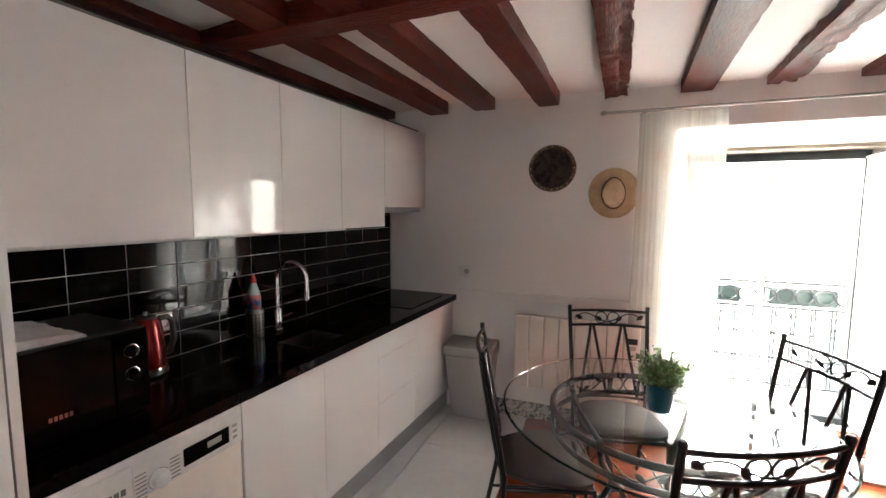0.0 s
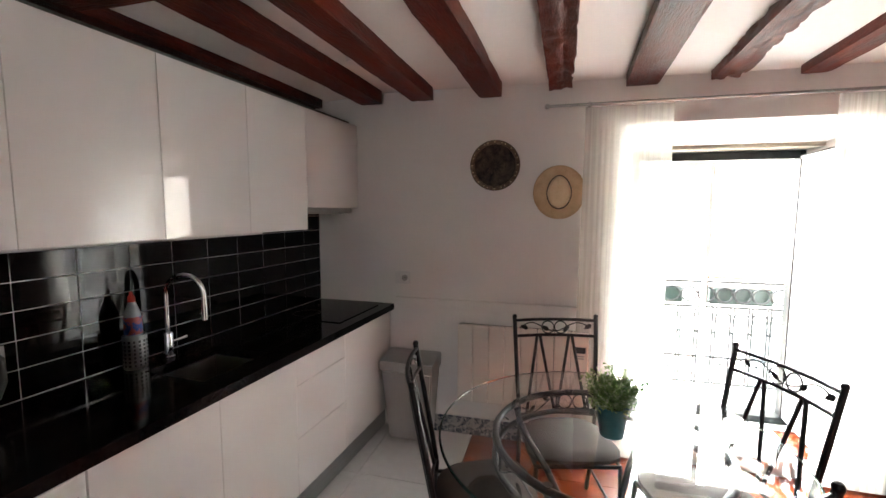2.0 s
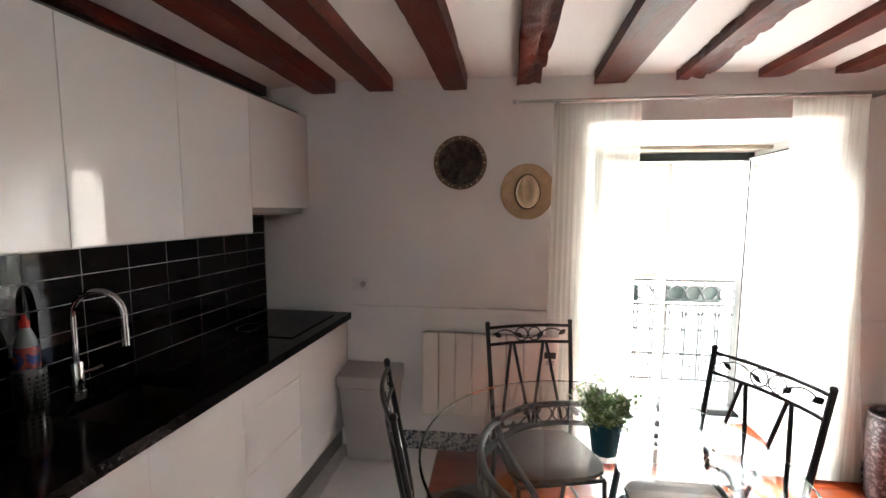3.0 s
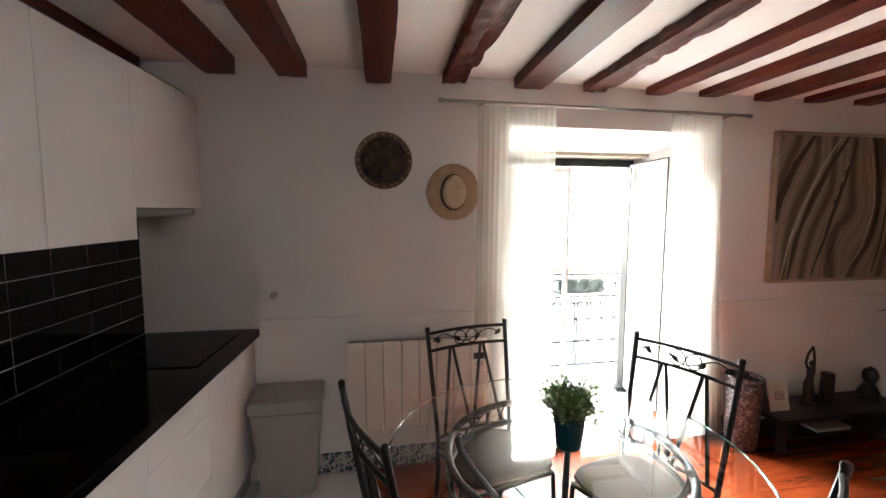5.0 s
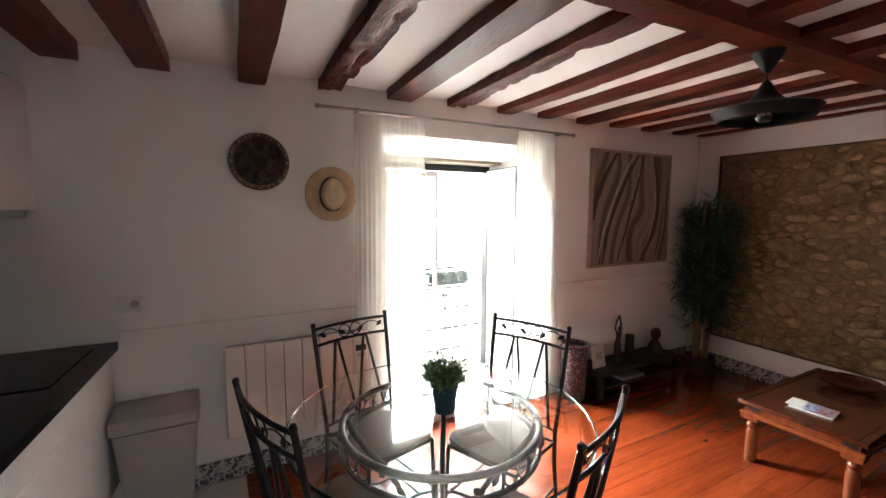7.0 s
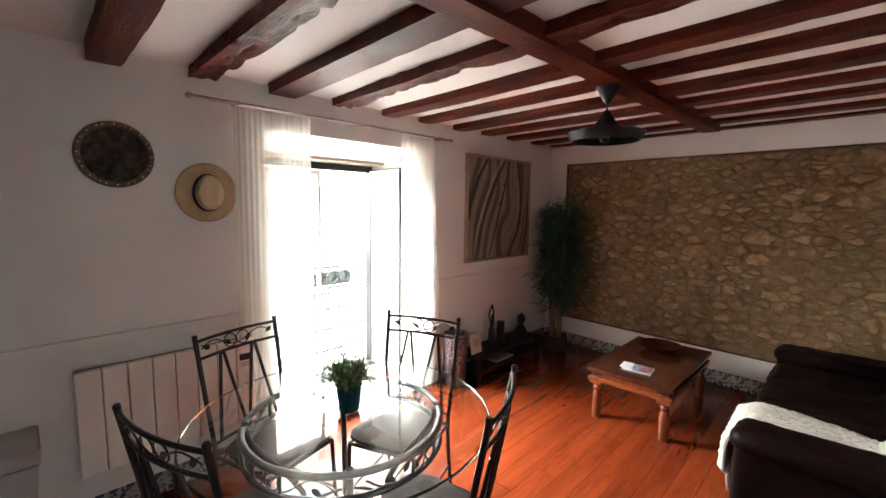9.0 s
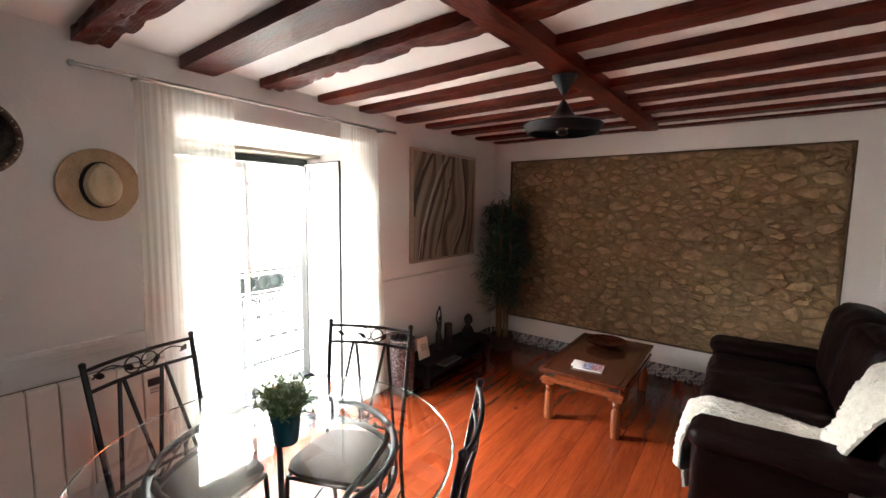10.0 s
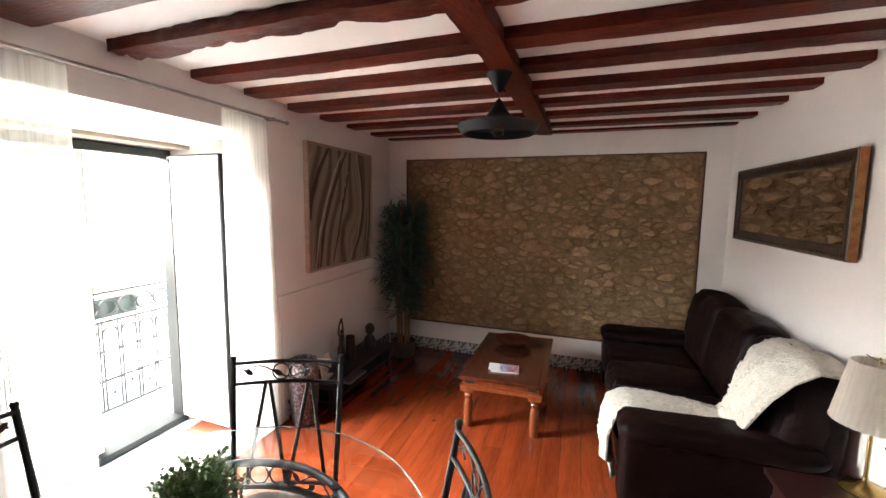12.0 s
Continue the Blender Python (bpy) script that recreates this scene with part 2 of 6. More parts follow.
M_RED = material("metallic_red", (0.34, 0.008, 0.010), 0.18, 0.5, color2=(0.24, 0.005, 0.007), scale=4, coat=0.8)
M_CLOTH = material("white_tea_towel", (0.74, 0.70, 0.68), 0.9, scale=12, bump=0.8, bump_scale=180)
M_JAR = patterned("mottled_mosaic_jar", (0.040, 0.026, 0.030), (0.17, 0.135, 0.14), 48, 0.3, 4.0, 0.48, 0.60, 0.4)
M_CARD = material("cream_card", (0.66, 0.60, 0.52), 0.7, scale=9)
M_INK = material("grey_print", (0.16, 0.15, 0.15), 0.7)
M_PRINTBLUE = patterned("blue_and_white_cover", (0.45, 0.48, 0.56), (0.03, 0.06, 0.24), 17, 0.3)
M_PRINTRED = patterned("red_figured_cover", (0.40, 0.36, 0.40), (0.26, 0.03, 0.035), 40, 0.3)
M_PAGES = material("white_page_edges", (0.78, 0.77, 0.74), 0.8, scale=30)
M_BOTTLE = glass("clear_bottle", (0.85, 0.92, 0.95), 0.05)
M_BLUELABEL = patterned("blue_label", (0.03, 0.07, 0.26), (0.42, 0.10, 0.08), 30, 0.4)
M_REDCAP = material("red_cap", (0.55, 0.03, 0.02), 0.4)
M_LIQUID = material("pale_blue_liquid", (0.36, 0.40, 0.42), 0.2)


def add_knots(m, dark):
    """Small dark knots, a few to each board."""
    t = m.node_tree
    b = t.nodes["Principled BSDF"]
    was = b.inputs["Base Color"].links[0].from_socket
    co, info = t.nodes.new("ShaderNodeTexCoord"), t.nodes.new("ShaderNodeObjectInfo")
    off, vo, mr, mix = t.nodes.new("ShaderNodeVectorMath"), t.nodes.new("ShaderNodeTexVoronoi"), t.nodes.new("ShaderNodeMapRange"), t.nodes.new("ShaderNodeMixRGB")
    off.operation, off.inputs[1].default_value = "MULTIPLY_ADD", (41, 17, 0)
    t.links.new(info.outputs["Random"], off.inputs[0])
    t.links.new(co.outputs["Object"], off.inputs[2])
    t.links.new(off.outputs["Vector"], vo.inputs["Vector"])
    vo.inputs["Scale"].default_value = 3.6
    for k, val in (("From Min", 0.025), ("From Max", 0.075), ("To Min", 0.85), ("To Max", 0.0)):
        mr.inputs[k].default_value = val
    t.links.new(vo.outputs["Distance"], mr.inputs["Value"])
    t.links.new(mr.outputs["Result"], mix.inputs["Fac"])
    t.links.new(was, mix.inputs["Color1"])
    mix.inputs["Color2"].default_value = (*dark, 1)
    t.links.new(mix.outputs["Color"], b.inputs["Base Color"])


add_knots(M_PLANK, (0.035, 0.007, 0.003))


def art_material():
    m = bpy.data.materials.new("poured_paint")
    m.use_nodes = True
    t = m.node_tree
    b = t.nodes["Principled BSDF"]
    b.inputs["Roughness"].default_value = 0.55
    co, mp, n, w, r = (t.nodes.new("ShaderNode" + k) for k in ("TexCoord", "Mapping", "TexNoise", "TexWave", "ValToRGB"))
    mp.inputs["Rotation"].default_value = (0, radians(-9), 0)
    mp.inputs["Scale"].default_value = (1.0, 1.0, 0.55)
    t.links.new(co.outputs["Object"], mp.inputs["Vector"])
    n.inputs["Scale"].default_value, n.inputs["Detail"].default_value, n.inputs["Distortion"].default_value = 1.5, 1.2, 0.25
    t.links.new(mp.outputs["Vector"], n.inputs["Vector"])
    mix = t.nodes.new("ShaderNodeVectorMath")
    mix.operation, mix.inputs[1].default_value = "MULTIPLY_ADD", (0.62, 0.0, 0.0)
    t.links.new(n.outputs["Color"], mix.inputs[0])
    t.links.new(mp.outputs["Vector"], mix.inputs[2])
    w.bands_direction, w.wave_profile = "X", "SIN"
    w.inputs["Scale"].default_value, w.inputs["Distortion"].default_value, w.inputs["Detail"].default_value = 1.6, 1.4, 2.5
    t.links.new(mix.outputs["Vector"], w.inputs["Vector"])
    e = r.color_ramp.elements
    e[0].position, e[0].color = 0.0, (0.115, 0.085, 0.06, 1)
    e[1].position, e[1].color = 1.0, (0.27, 0.225, 0.17, 1)
    for pos, c in ((0.25, (0.21, 0.17, 0.125)), (0.45, (0.33, 0.275, 0.21)), (0.58, (0.24, 0.195, 0.145)), (0.75, (0.37, 0.315, 0.245))):
        x = e.new(pos)
        x.color = (*c, 1)
    t.links.new(w.outputs["Fac"], r.inputs["Fac"])
    t.links.new(r.outputs["Color"], b.inputs["Base Color"])
    return m


M_ART = art_material()
M_PAINTWHITE = material("thick_white_paint", (0.60, 0.55, 0.47), 0.5, color2=(0.40, 0.35, 0.28), scale=14, bump=0.6)
M_PAINTDARK = material("thin_dark_paint", (0.030, 0.022, 0.017), 0.5, color2=(0.075, 0.056, 0.042), scale=9, stretch=(3, 1, 0.6))


# ---- mesh helpers ----
def box(bm, x0, y0, z0, x1, y1, z1, bevel=0.0, seg=2):
    r = bmesh.ops.create_cube(bm, size=1.0)
    for v in r["verts"]:
        v.co = Vector(((x0 + x1) / 2 + v.co.x * (x1 - x0), (y0 + y1) / 2 + v.co.y * (y1 - y0), (z0 + z1) / 2 + v.co.z * (z1 - z0)))
    if bevel:
        edges = list({e for v in r["verts"] for e in v.link_edges})
        bmesh.ops.bevel(bm, geom=edges, offset=bevel, segments=seg, affect="EDGES", profile=0.6)
    return bm


def boxed(x0, y0, z0, x1, y1, z1, bevel=0.0, seg=2):
    return box(bmesh.new(), x0, y0, z0, x1, y1, z1, bevel, seg)


def tube(bm, pts, r, seg=8, closed=False, caps=True, flat=1.0):
    """A round bar along pts; r is one radius or one for each point."""
    pts = [Vector(p) for p in pts]
    n = len(pts)
    rad = r if isinstance(r, (list, tuple)) else [r] * n
    rings, up = [], None
    for i, p in enumerate(pts):
        a = pts[(i - 1) % n] if closed or i > 0 else p
        b = pts[(i + 1) % n] if closed or i < n - 1 else p
        d = (b - a).normalized()
        if up is None:
            up = d.orthogonal().normalized()
            if abs(d.z) < 0.9:
                up = (Vector((0, 0, 1)) - d * d.z).normalized()
        up = (up - d * up.dot(d)).normalized()
        side = d.cross(up)
        rings.append([bm.verts.new(p + (up * math.cos(2 * math.pi * k / seg) * flat + side * math.sin(2 * math.pi * k / seg)) * rad[i]) for k in range(seg)])
    for i in range(n if closed else n - 1):
        q, s = rings[i], rings[(i + 1) % n]
        for k in range(seg):
            bm.faces.new((q[k], q[(k + 1) % seg], s[(k + 1) % seg], s[k]))
    if caps and not closed:
        bm.faces.new(rings[0][::-1])
        bm.faces.new(rings[-1])
    return bm


def lathe(bm, profile, seg=24, at=(0, 0, 0), wave=0.0, waves=0):
    """Turns (radius, height) pairs round the z axis; pleats with wave."""
    rings = []
    for r, z in profile:
        if r < 1e-6:
            rings.append([bm.verts.new((at[0], at[1], at[2] + z))])
        else:
            ring = []
            for k in range(seg):
                a = 2 * math.pi * k / seg
                rr = r * (1 + wave * math.cos(waves * a))
                ring.append(bm.verts.new((at[0] + rr * math.cos(a), at[1] + rr * math.sin(a), at[2] + z)))
            rings.append(ring)
    for q, s in zip(rings, rings[1:]):
        for k in range(seg):
            j = (k + 1) % seg
            if len(q) == 1 and len(s) == 1:
                continue
            if len(q) == 1:
                bm.faces.new((q[0], s[j], s[k]))
            elif len(s) == 1:
                bm.faces.new((q[k], q[j], s[0]))
            else:
                bm.faces.new((q[k], q[j], s[j], s[k]))
    return bm


def turned(profile, seg=24, at=(0, 0, 0), wave=0.0, waves=0):
    return lathe(bmesh.new(), profile, seg, at, wave, waves)


def blob(bm, center, radii, sub=3, power=1.0, rough=0.0, freq=3.0):
    """A soft cushion-like body: power below 1 squares it off."""
    r = bmesh.ops.create_icosphere(bm, subdivisions=sub, radius=1.0)
    for v in r["verts"]:
        d = v.co.normalized()
        q = Vector([math.copysign(abs(c) ** power, c) for c in d])
        if rough:
            q *= 1 + rough * noise.noise(d * freq + Vector(center))
        v.co = Vector(center) + Vector((q.x * radii[0], q.y * radii[1], q.z * radii[2]))
    return bm


def mesh_of(name, bm, mat, smooth=True):
    bmesh.ops.recalc_face_normals(bm, faces=bm.faces)
    me = bpy.data.meshes.new(name)
    bm.to_mesh(me)
    bm.free()
    me.materials.append(mat)
    if smooth:
        for p in me.polygons:
            p.use_smooth = True
        me.set_sharp_from_angle(angle=radians(38))
    return me


def part(name, bm, mat, parent=None, label="", smooth=True, at=None):
    ob = new(name, mesh_of(name, bm, mat, smooth))
    if at is not None:
        ob.matrix_basis = at
    if parent is not None:
        ob.parent = parent
    if label:
        tagged(ob, label)
    return ob


def thing(name, label, category, at=None, group="", kind=""):
    ob = new(name)
    ob.empty_display_size = 0.1
    if at is not None:
        ob.matrix_basis = at
    return tagged(ob, label, category, group, kind)


def solid(name, bm, mat, label="", category="", kind="", smooth=True, at=None, group=""):
    return tagged(part(name, bm, mat, None, "", smooth, at), label, category, group, kind)


def leaf_shape(length, width, thick=0.004):
    bm = bmesh.new()
    ring = []
    for i in range(9):
        s = i / 8
        ring.append((length * s, width / 2 * math.sin(math.pi * s ** 0.8)))
    up = [bm.verts.new((x, 0, h)) for x, h in ring]
    dn = [bm.verts.new((x, 0, -h)) for x, h in ring[1:-1]]
    mf = [bm.verts.new((x, -thick, 0)) for x, h in ring[1:-1]]
    mb = [bm.verts.new((x, thick, 0)) for x, h in ring[1:-1]]
    n = len(mf)
    for m in (mf, mb):
        for edge in (up[1:-1], dn):
            for i in range(n - 1):
                bm.faces.new((m[i], m[i + 1], edge[i + 1], edge[i]))
            bm.faces.new((up[0], m[0], edge[0]))
            bm.faces.new((up[-1], edge[-1], m[-1]))
    return bm


def arc(cx, cy, r, a0, a1, n):
    return [(cx + r * math.cos(radians(a0 + (a1 - a0) * i / n)), cy + r * math.sin(radians(a0 + (a1 - a0) * i / n))) for i in range(n + 1)]


# ---- plan ----
YW = 4.81           # inner face of the balcony wall
YS = 1.41           # inner face of the wall behind the sofa
YR = -1.60          # rear wall
ZC = 2.44            # ceiling over the kitchen
XT = -1.22          # where the marble tiles meet the boards
KITCHEN = pose(-2.42, YW, 0, 0, 0, -3.7)     # along the kitchen wall: x out of it, y towards the balcony wall
EAST = pose(3.27, YW, 0, 0, 0, -3.2)         # along the stone wall: x into it

# walls
w = bmesh.new()
box(w, -3.2, YW, -0.1, -0.31, 5.45, 2.7)
box(w, 1.09, YW, -0.1, 3.9, 5.45, 2.7)
box(w, -0.31, YW, 2.15, 1.09, 5.45, 2.7)
box(w, -0.31, YW, -0.1, 1.09, 5.45, -0.012)
wall_n = solid("wall_north", w, M_WALL, "white painted plaster wall with a deep balcony door opening", "wall", "structure", False)
w = bmesh.new()
for x0, x1, x2 in ((-0.31, -0.31, -0.13), (1.09, 1.09, 0.945)):
    a = [w.verts.new(p) for p in ((x0, YW + 0.003, -0.01), (x2, 5.40, -0.01), (x2, 5.45, -0.01), (x1, 5.45, -0.01))]
    b = [w.verts.new((v.co.x, v.co.y, 2.15)) for v in a]
    w.faces.new(a[::-1]), w.faces.new(b)
    for i in range(4):
        w.faces.new((a[i], a[(i + 1) % 4], b[(i + 1) % 4], b[i]))
a = [w.verts.new(p) for p in ((-0.31, YW + 0.003, 2.15), (-0.31, 5.45, 2.15), (-0.31, 5.45, 2.03), (-0.31, 5.40, 2.03))]
b = [w.verts.new((1.09, v.co.y, v.co.z)) for v in a]
w.faces.new(a), w.faces.new(b[::-1])
for i in range(4):
    w.faces.new((a[i], b[i], b[(i + 1) % 4], a[(i + 1) % 4]))
part("reveal", w, M_WALL, wall_n, "splayed white plaster reveal", False)

w = boxed(-0.2, -7.2, -0.1, 0.0, 0.25, 2.7)
wall_w = solid("wall_west", w, M_WALL, "white painted wall behind the kitchen units", "wall", "structure", False, KITCHEN)
w = bmesh.new()
box(w, 0.0, -0.223, -0.1, 0.25, 0.3, 2.7)
box(w, 0.0, -3.7, -0.1, 0.25, -3.204, 2.7)
box(w, 0.0, -3.204, -0.1, 0.25, -0.223, 0.32)
box(w, 0.0, -3.204, 2.185, 0.25, -0.223, 2.7)
box(w, 0.06, -3.204, 0.32, 0.25, -0.223, 2.185)
wall_e = solid("wall_east", w, M_WALL, "white painted wall framing a bare stone panel", "wall", "structure", False, EAST)
solid("wall_south", boxed(0.3, YS - 0.2, -0.1, 3.6, YS, 2.7), M_WALL, "white painted wall behind the sofa", "wall", "structure", False)
solid("wall_return", boxed(0.3, YR - 0.2, -0.1, 0.5, YS - 0.2, 2.7), M_WALL, "white painted return wall", "wall", "structure", False)
w = bmesh.new()
box(w, -3.4, YR - 0.25, -0.1, -1.7, YR, 2.7)
box(w, -0.3, YR - 0.25, -0.1, 0.3, YR, 2.7)
box(w, -1.7, YR - 0.25, -0.1, -0.3, YR, 0.8)
box(w, -1.7, YR - 0.25, 2.2, -0.3, YR, 2.7)
solid("wall_rear", w, M_WALL, "white painted rear wall with a window opening", "wall", "structure", False)
win = thing("window_1", "white painted casement window assumed in the unseen rear wall", "window", kind="structure")
w = bmesh.new()
for x0, x1, z0, z1 in ((-1.7, -1.64, 0.8, 2.2), (-0.36, -0.3, 0.8, 2.2), (-1.64, -0.36, 0.8, 0.86), (-1.64, -0.36, 2.14, 2.2), (-1.03, -0.97, 0.86, 2.14)):
    box(w, x0, YR - 0.22, z0, x1, YR - 0.16, z1)
part("window_frame", w, M_WHITEPAINTGLARE, win, smooth=False)
for x0 in (-1.64, -0.97):
    p = part("pane", boxed(x0, YR - 0.195, 0.86, x0 + 0.61, YR - 0.189, 2.14), M_GLASS, win, smooth=False)
    p.visible_shadow = False
# added out of view, only to keep the sun out of the rear window
solid("wall_sun_block", boxed(-6, YR - 2.0, -6, 3, YR - 1.8, 7), M_FACADE, "unseen pale wall added behind the rear window to block the sun", "wall", "structure", False)

# the old ceiling sags at both ends
w = bmesh.new()
line = ((-3.4, 2.395), (-2.36, 2.400), (-1.9, 2.436), (-0.6, 2.425), (0.6, 2.412), (3.9, 2.414))
low, high = ([[w.verts.new((x, y, z + up)) for x, z in line] for y in (YR - 0.3, 5.45)] for up in (0.0, 0.24))
for i in range(5):
    w.faces.new((low[0][i], low[1][i], low[1][i + 1], low[0][i + 1]))
    w.faces.new((high[0][i], high[0][i + 1], high[1][i + 1], high[1][i]))
    for j in (0, 1):
        w.faces.new((low[j][i], low[j][i + 1], high[j][i + 1], high[j][i]))
for i in (0, 5):
    w.faces.new((low[0][i], high[0][i], high[1][i], low[1][i]))
solid("ceiling", w, M_CEIL, "white plastered ceiling between dark beams", "ceiling", "structure", False)

# beams, each a little bent and hewn
# centre at the balcony wall, width, underside
BEAMS = [(-2.37, 0.105, 2.340), (-1.95, 0.155, 2.345), (-1.57, 0.155, 2.350), (-1.105, 0.145, 2.343), (-0.665, 0.148, 2.360), (-0.222, 0.178, 2.357), (0.222, 0.15, 2.357), (0.665, 0.13, 2.362),
         (1.055, 0.135, 2.370), (1.467, 0.138, 2.362), (1.892, 0.134, 2.372), (2.307, 0.134, 2.374), (2.79, 0.126, 2.380), (3.185, 0.09, 2.392)]


def hewn(length, width, depth, seed, rag=0.010):
    bm = bmesh.new()
    n, m = int(length * (36 if rag > 0.02 else 20)), (24 if rag > 0.02 else 16)
    rings = []
    for i in range(n + 1):
        s = i / n
        end = min(s, 1 - s) * length
        k = 1.0 if end > 0.02 else 0.95 + 0.05 * math.sqrt(end / 0.02)
        ring = []
        for j in range(m):
            a = 2 * math.pi * j / m
            cx, cz = math.cos(a), math.sin(a)
            q = max(abs(cx), abs(cz)) ** 0.985
            x, z = cx / q * width / 2 * k, cz / q * depth / 2 * k
            v = Vector((x * 9, s * length * 2.2, z * 9 + seed * 7.3))
            d = noise.noise(v) * rag * 0.55 + noise.noise(v * 3.1) * rag * 0.35 - max(0, noise.noise(v * 7.0) - 0.10) * rag * 1.3
            if rag > 0.02 and cx > 0.2 and cz < 0:
                d -= 0.016 * (0.5 + noise.noise(Vector((seed, s * length * 3.0, 4.0))))
            bend = noise.noise(Vector((seed * 3.7, s * length * 0.7, 0))) * 0.018
            ring.append(bm.verts.new((x + bend + d * cx, (s - 0.5) * length, z + d * cz)))
        rings.append(ring)
    for p, q in zip(rings, rings[1:]):
        for j in range(m):
            bm.faces.new((p[j], p[(j + 1) % m], q[(j + 1) % m], q[j]))
    bm.faces.new(rings[0][::-1]), bm.faces.new(rings[-1])
    return bm


for i, (x, wd, zb) in enumerate(BEAMS):
    y0, y1 = (YS + 0.012 if x > 0.45 else YR + 0.05), YW - 0.045
    mid = (y0 + y1) / 2
    slant = 0.060 if i == 0 else 0.030 if i == 1 else 0.037 + 0.016 * max(0.0, min(1.0, (x + 0.5) / 1.5))     # the beams fan out a little
    ob = solid("ceiling_beam", hewn(y1 - y0, wd, 0.125, i, 0.021 if i in (4, 6) else 0.006), M_BEAM,
               "rough-hewn dark red-brown varnished ceiling beam", "beam", group="ceiling beams",
               at=pose(x - slant * (YW - mid), mid, zb + 0.0625, 0, 0, -math.degrees(math.atan(slant))))
    ob["kind"] = "structure"
solid("cross_beam", hewn(5.32, 0.128, 0.14, 31, 0.008), M_BEAM, "dark red-brown varnished timber crossing under the ceiling beams", "beam", "structure",
      at=pose(0.21, 3.075, 2.408, 0, 0, 88.6))

# small round smoke detector between the beams
solid("smoke_detector", turned([(0, 0), (0.045, 0), (0.05, 0.01), (0.05, 0.03), (0, 0.03)], 24, (-1.76, 4.12, ZC - 0.033)), M_PLASTICWHITE, "flat round white ceiling detector between the beams", "detector")

# floors
solid("floor", boxed(-3.4, YR - 0.25, -0.2, 3.9, 5.45, -0.014), M_GAP, "dark bed under the boards and tiles", "floor", "structure", False)

# ---- balcony door and outside ----
door = thing("door_1", "double balcony door with white glazed leaves in a dark green frame, one leaf open inwards", "door", kind="structure")
d = bmesh.new()
box(d, -0.13, 5.37, 0.12, -0.085, 5.44, 2.03, 0.004)
box(d, 0.91, 5.37, 0.12, 0.945, 5.44, 2.03, 0.004)
box(d, -0.085, 5.37, 1.972, 0.91, 5.44, 2.028, 0.004)
part("door_frame", d, M_GREENPAINT, door, "dark green painted frame", False)
# dark strip added before the jamb, whose own line washes out
part("jamb_line", boxed(0.897, 5.335, 0.155, 0.906, 5.362, 1.968), M_EBONY, door, "dark strip added to draw the jamb's edge line", False)
part("threshold", boxed(-0.13, 5.33, 0.10, 0.945, 5.45, 0.15, 0.006), M_GREENPAINT, door, "dark green threshold", False)


def leaf(width, at, edge, top=1.965):
    d = bmesh.new()
    for x0, x1, z0, z1 in ((0, 0.05, 0.155, top), (width - 0.028, width, 0.155, top), (0.05, width - 0.028, 0.155, 0.28), (0.05, width - 0.028, top - 0.05, top)):
        box(d, x0, -0.018, z0, x1, 0.018, z1, 0.003)
    lf = part("door_leaf", d, M_WHITEPAINTGLARE, door, "white painted leaf", False, at)
    p = part("pane", boxed(0.05, -0.003, 0.28, width - 0.028, 0.003, top - 0.05), M_GLASS, lf, smooth=False)
    p.visible_shadow = False
    part("edge_strip", boxed(width, -0.013, 0.158, width + edge, 0.013, top - 0.003), M_EBONY, lf, "slim edge strip", False)
    if edge > 0.009:
        part("top_strip", boxed(0.0, -0.021, top - 0.003, width + edge, 0.021, top + 0.005), M_EBONY, lf, "dark top edge", False)
    return lf


leaf(0.49, pose(-0.085, 5.40, 0), 0.008)
leaf(0.472, pose(0.925, 5.36, 0, 0, 0, -94.3), 0.010, 1.988)
solid("door_lintel", boxed(-0.29, 5.24, 2.035, 1.06, 5.41, 2.10, 0.012), M_LINTEL, "weathered limewashed timber lintel over the balcony door", "lintel", "structure", False)

bal = thing("balcony", "narrow stone balcony with a pale scrolled iron railing", "balcony", kind="structure")
part("balcony_slab", boxed(-1.2, 5.45, -0.15, 2.2, 6.05, 0.06), M_CONCRETE, bal, smooth=False)
YB = 5.95
part("handrail", boxed(-1.2, YB - 0.025, 1.045, 2.2, YB + 0.025, 1.068, 0.005), M_HANDRAIL, bal, "thin orange handrail", False)
for z in (1.015, 0.80, 0.36, 0.13):
    part("rail_bar", tube(bmesh.new(), [(-1.2, YB, z), (2.2, YB, z)], 0.011, 6), M_RAIL, bal)
for i in range(25):
    x = -1.1 + i * 0.135
    for dx in (-0.012, 0.012):
        part("baluster", tube(bmesh.new(), [(x + dx, YB, 0.13), (x + dx, YB, 0.80)], 0.0075, 6), M_RAIL, bal)
    for z in (0.58, 0.36):
        part("collar", boxed(x - 0.022, YB - 0.012, z - 0.012, x + 0.022, YB + 0.012, z + 0.012, 0.003, 1), M_RAIL, bal)
    part("scroll", tube(bmesh.new(), [(p, YB, q) for p, q in arc(x + 0.0675, 0.905, 0.062, 0, 345, 16)], 0.010, 6), M_RAIL, bal)
    part("arch", tube(bmesh.new(), [(p, YB, q) for p, q in arc(x + 0.0675, 0.70, 0.055, 0, 180, 10)], 0.0085, 6), M_RAIL, bal)
    part("knot", blob(bmesh.new(), (x + 0.0675, YB, 0.25 + 0.05 * (i % 2)), (0.014, 0.012, 0.014), 1), M_RAIL, bal)
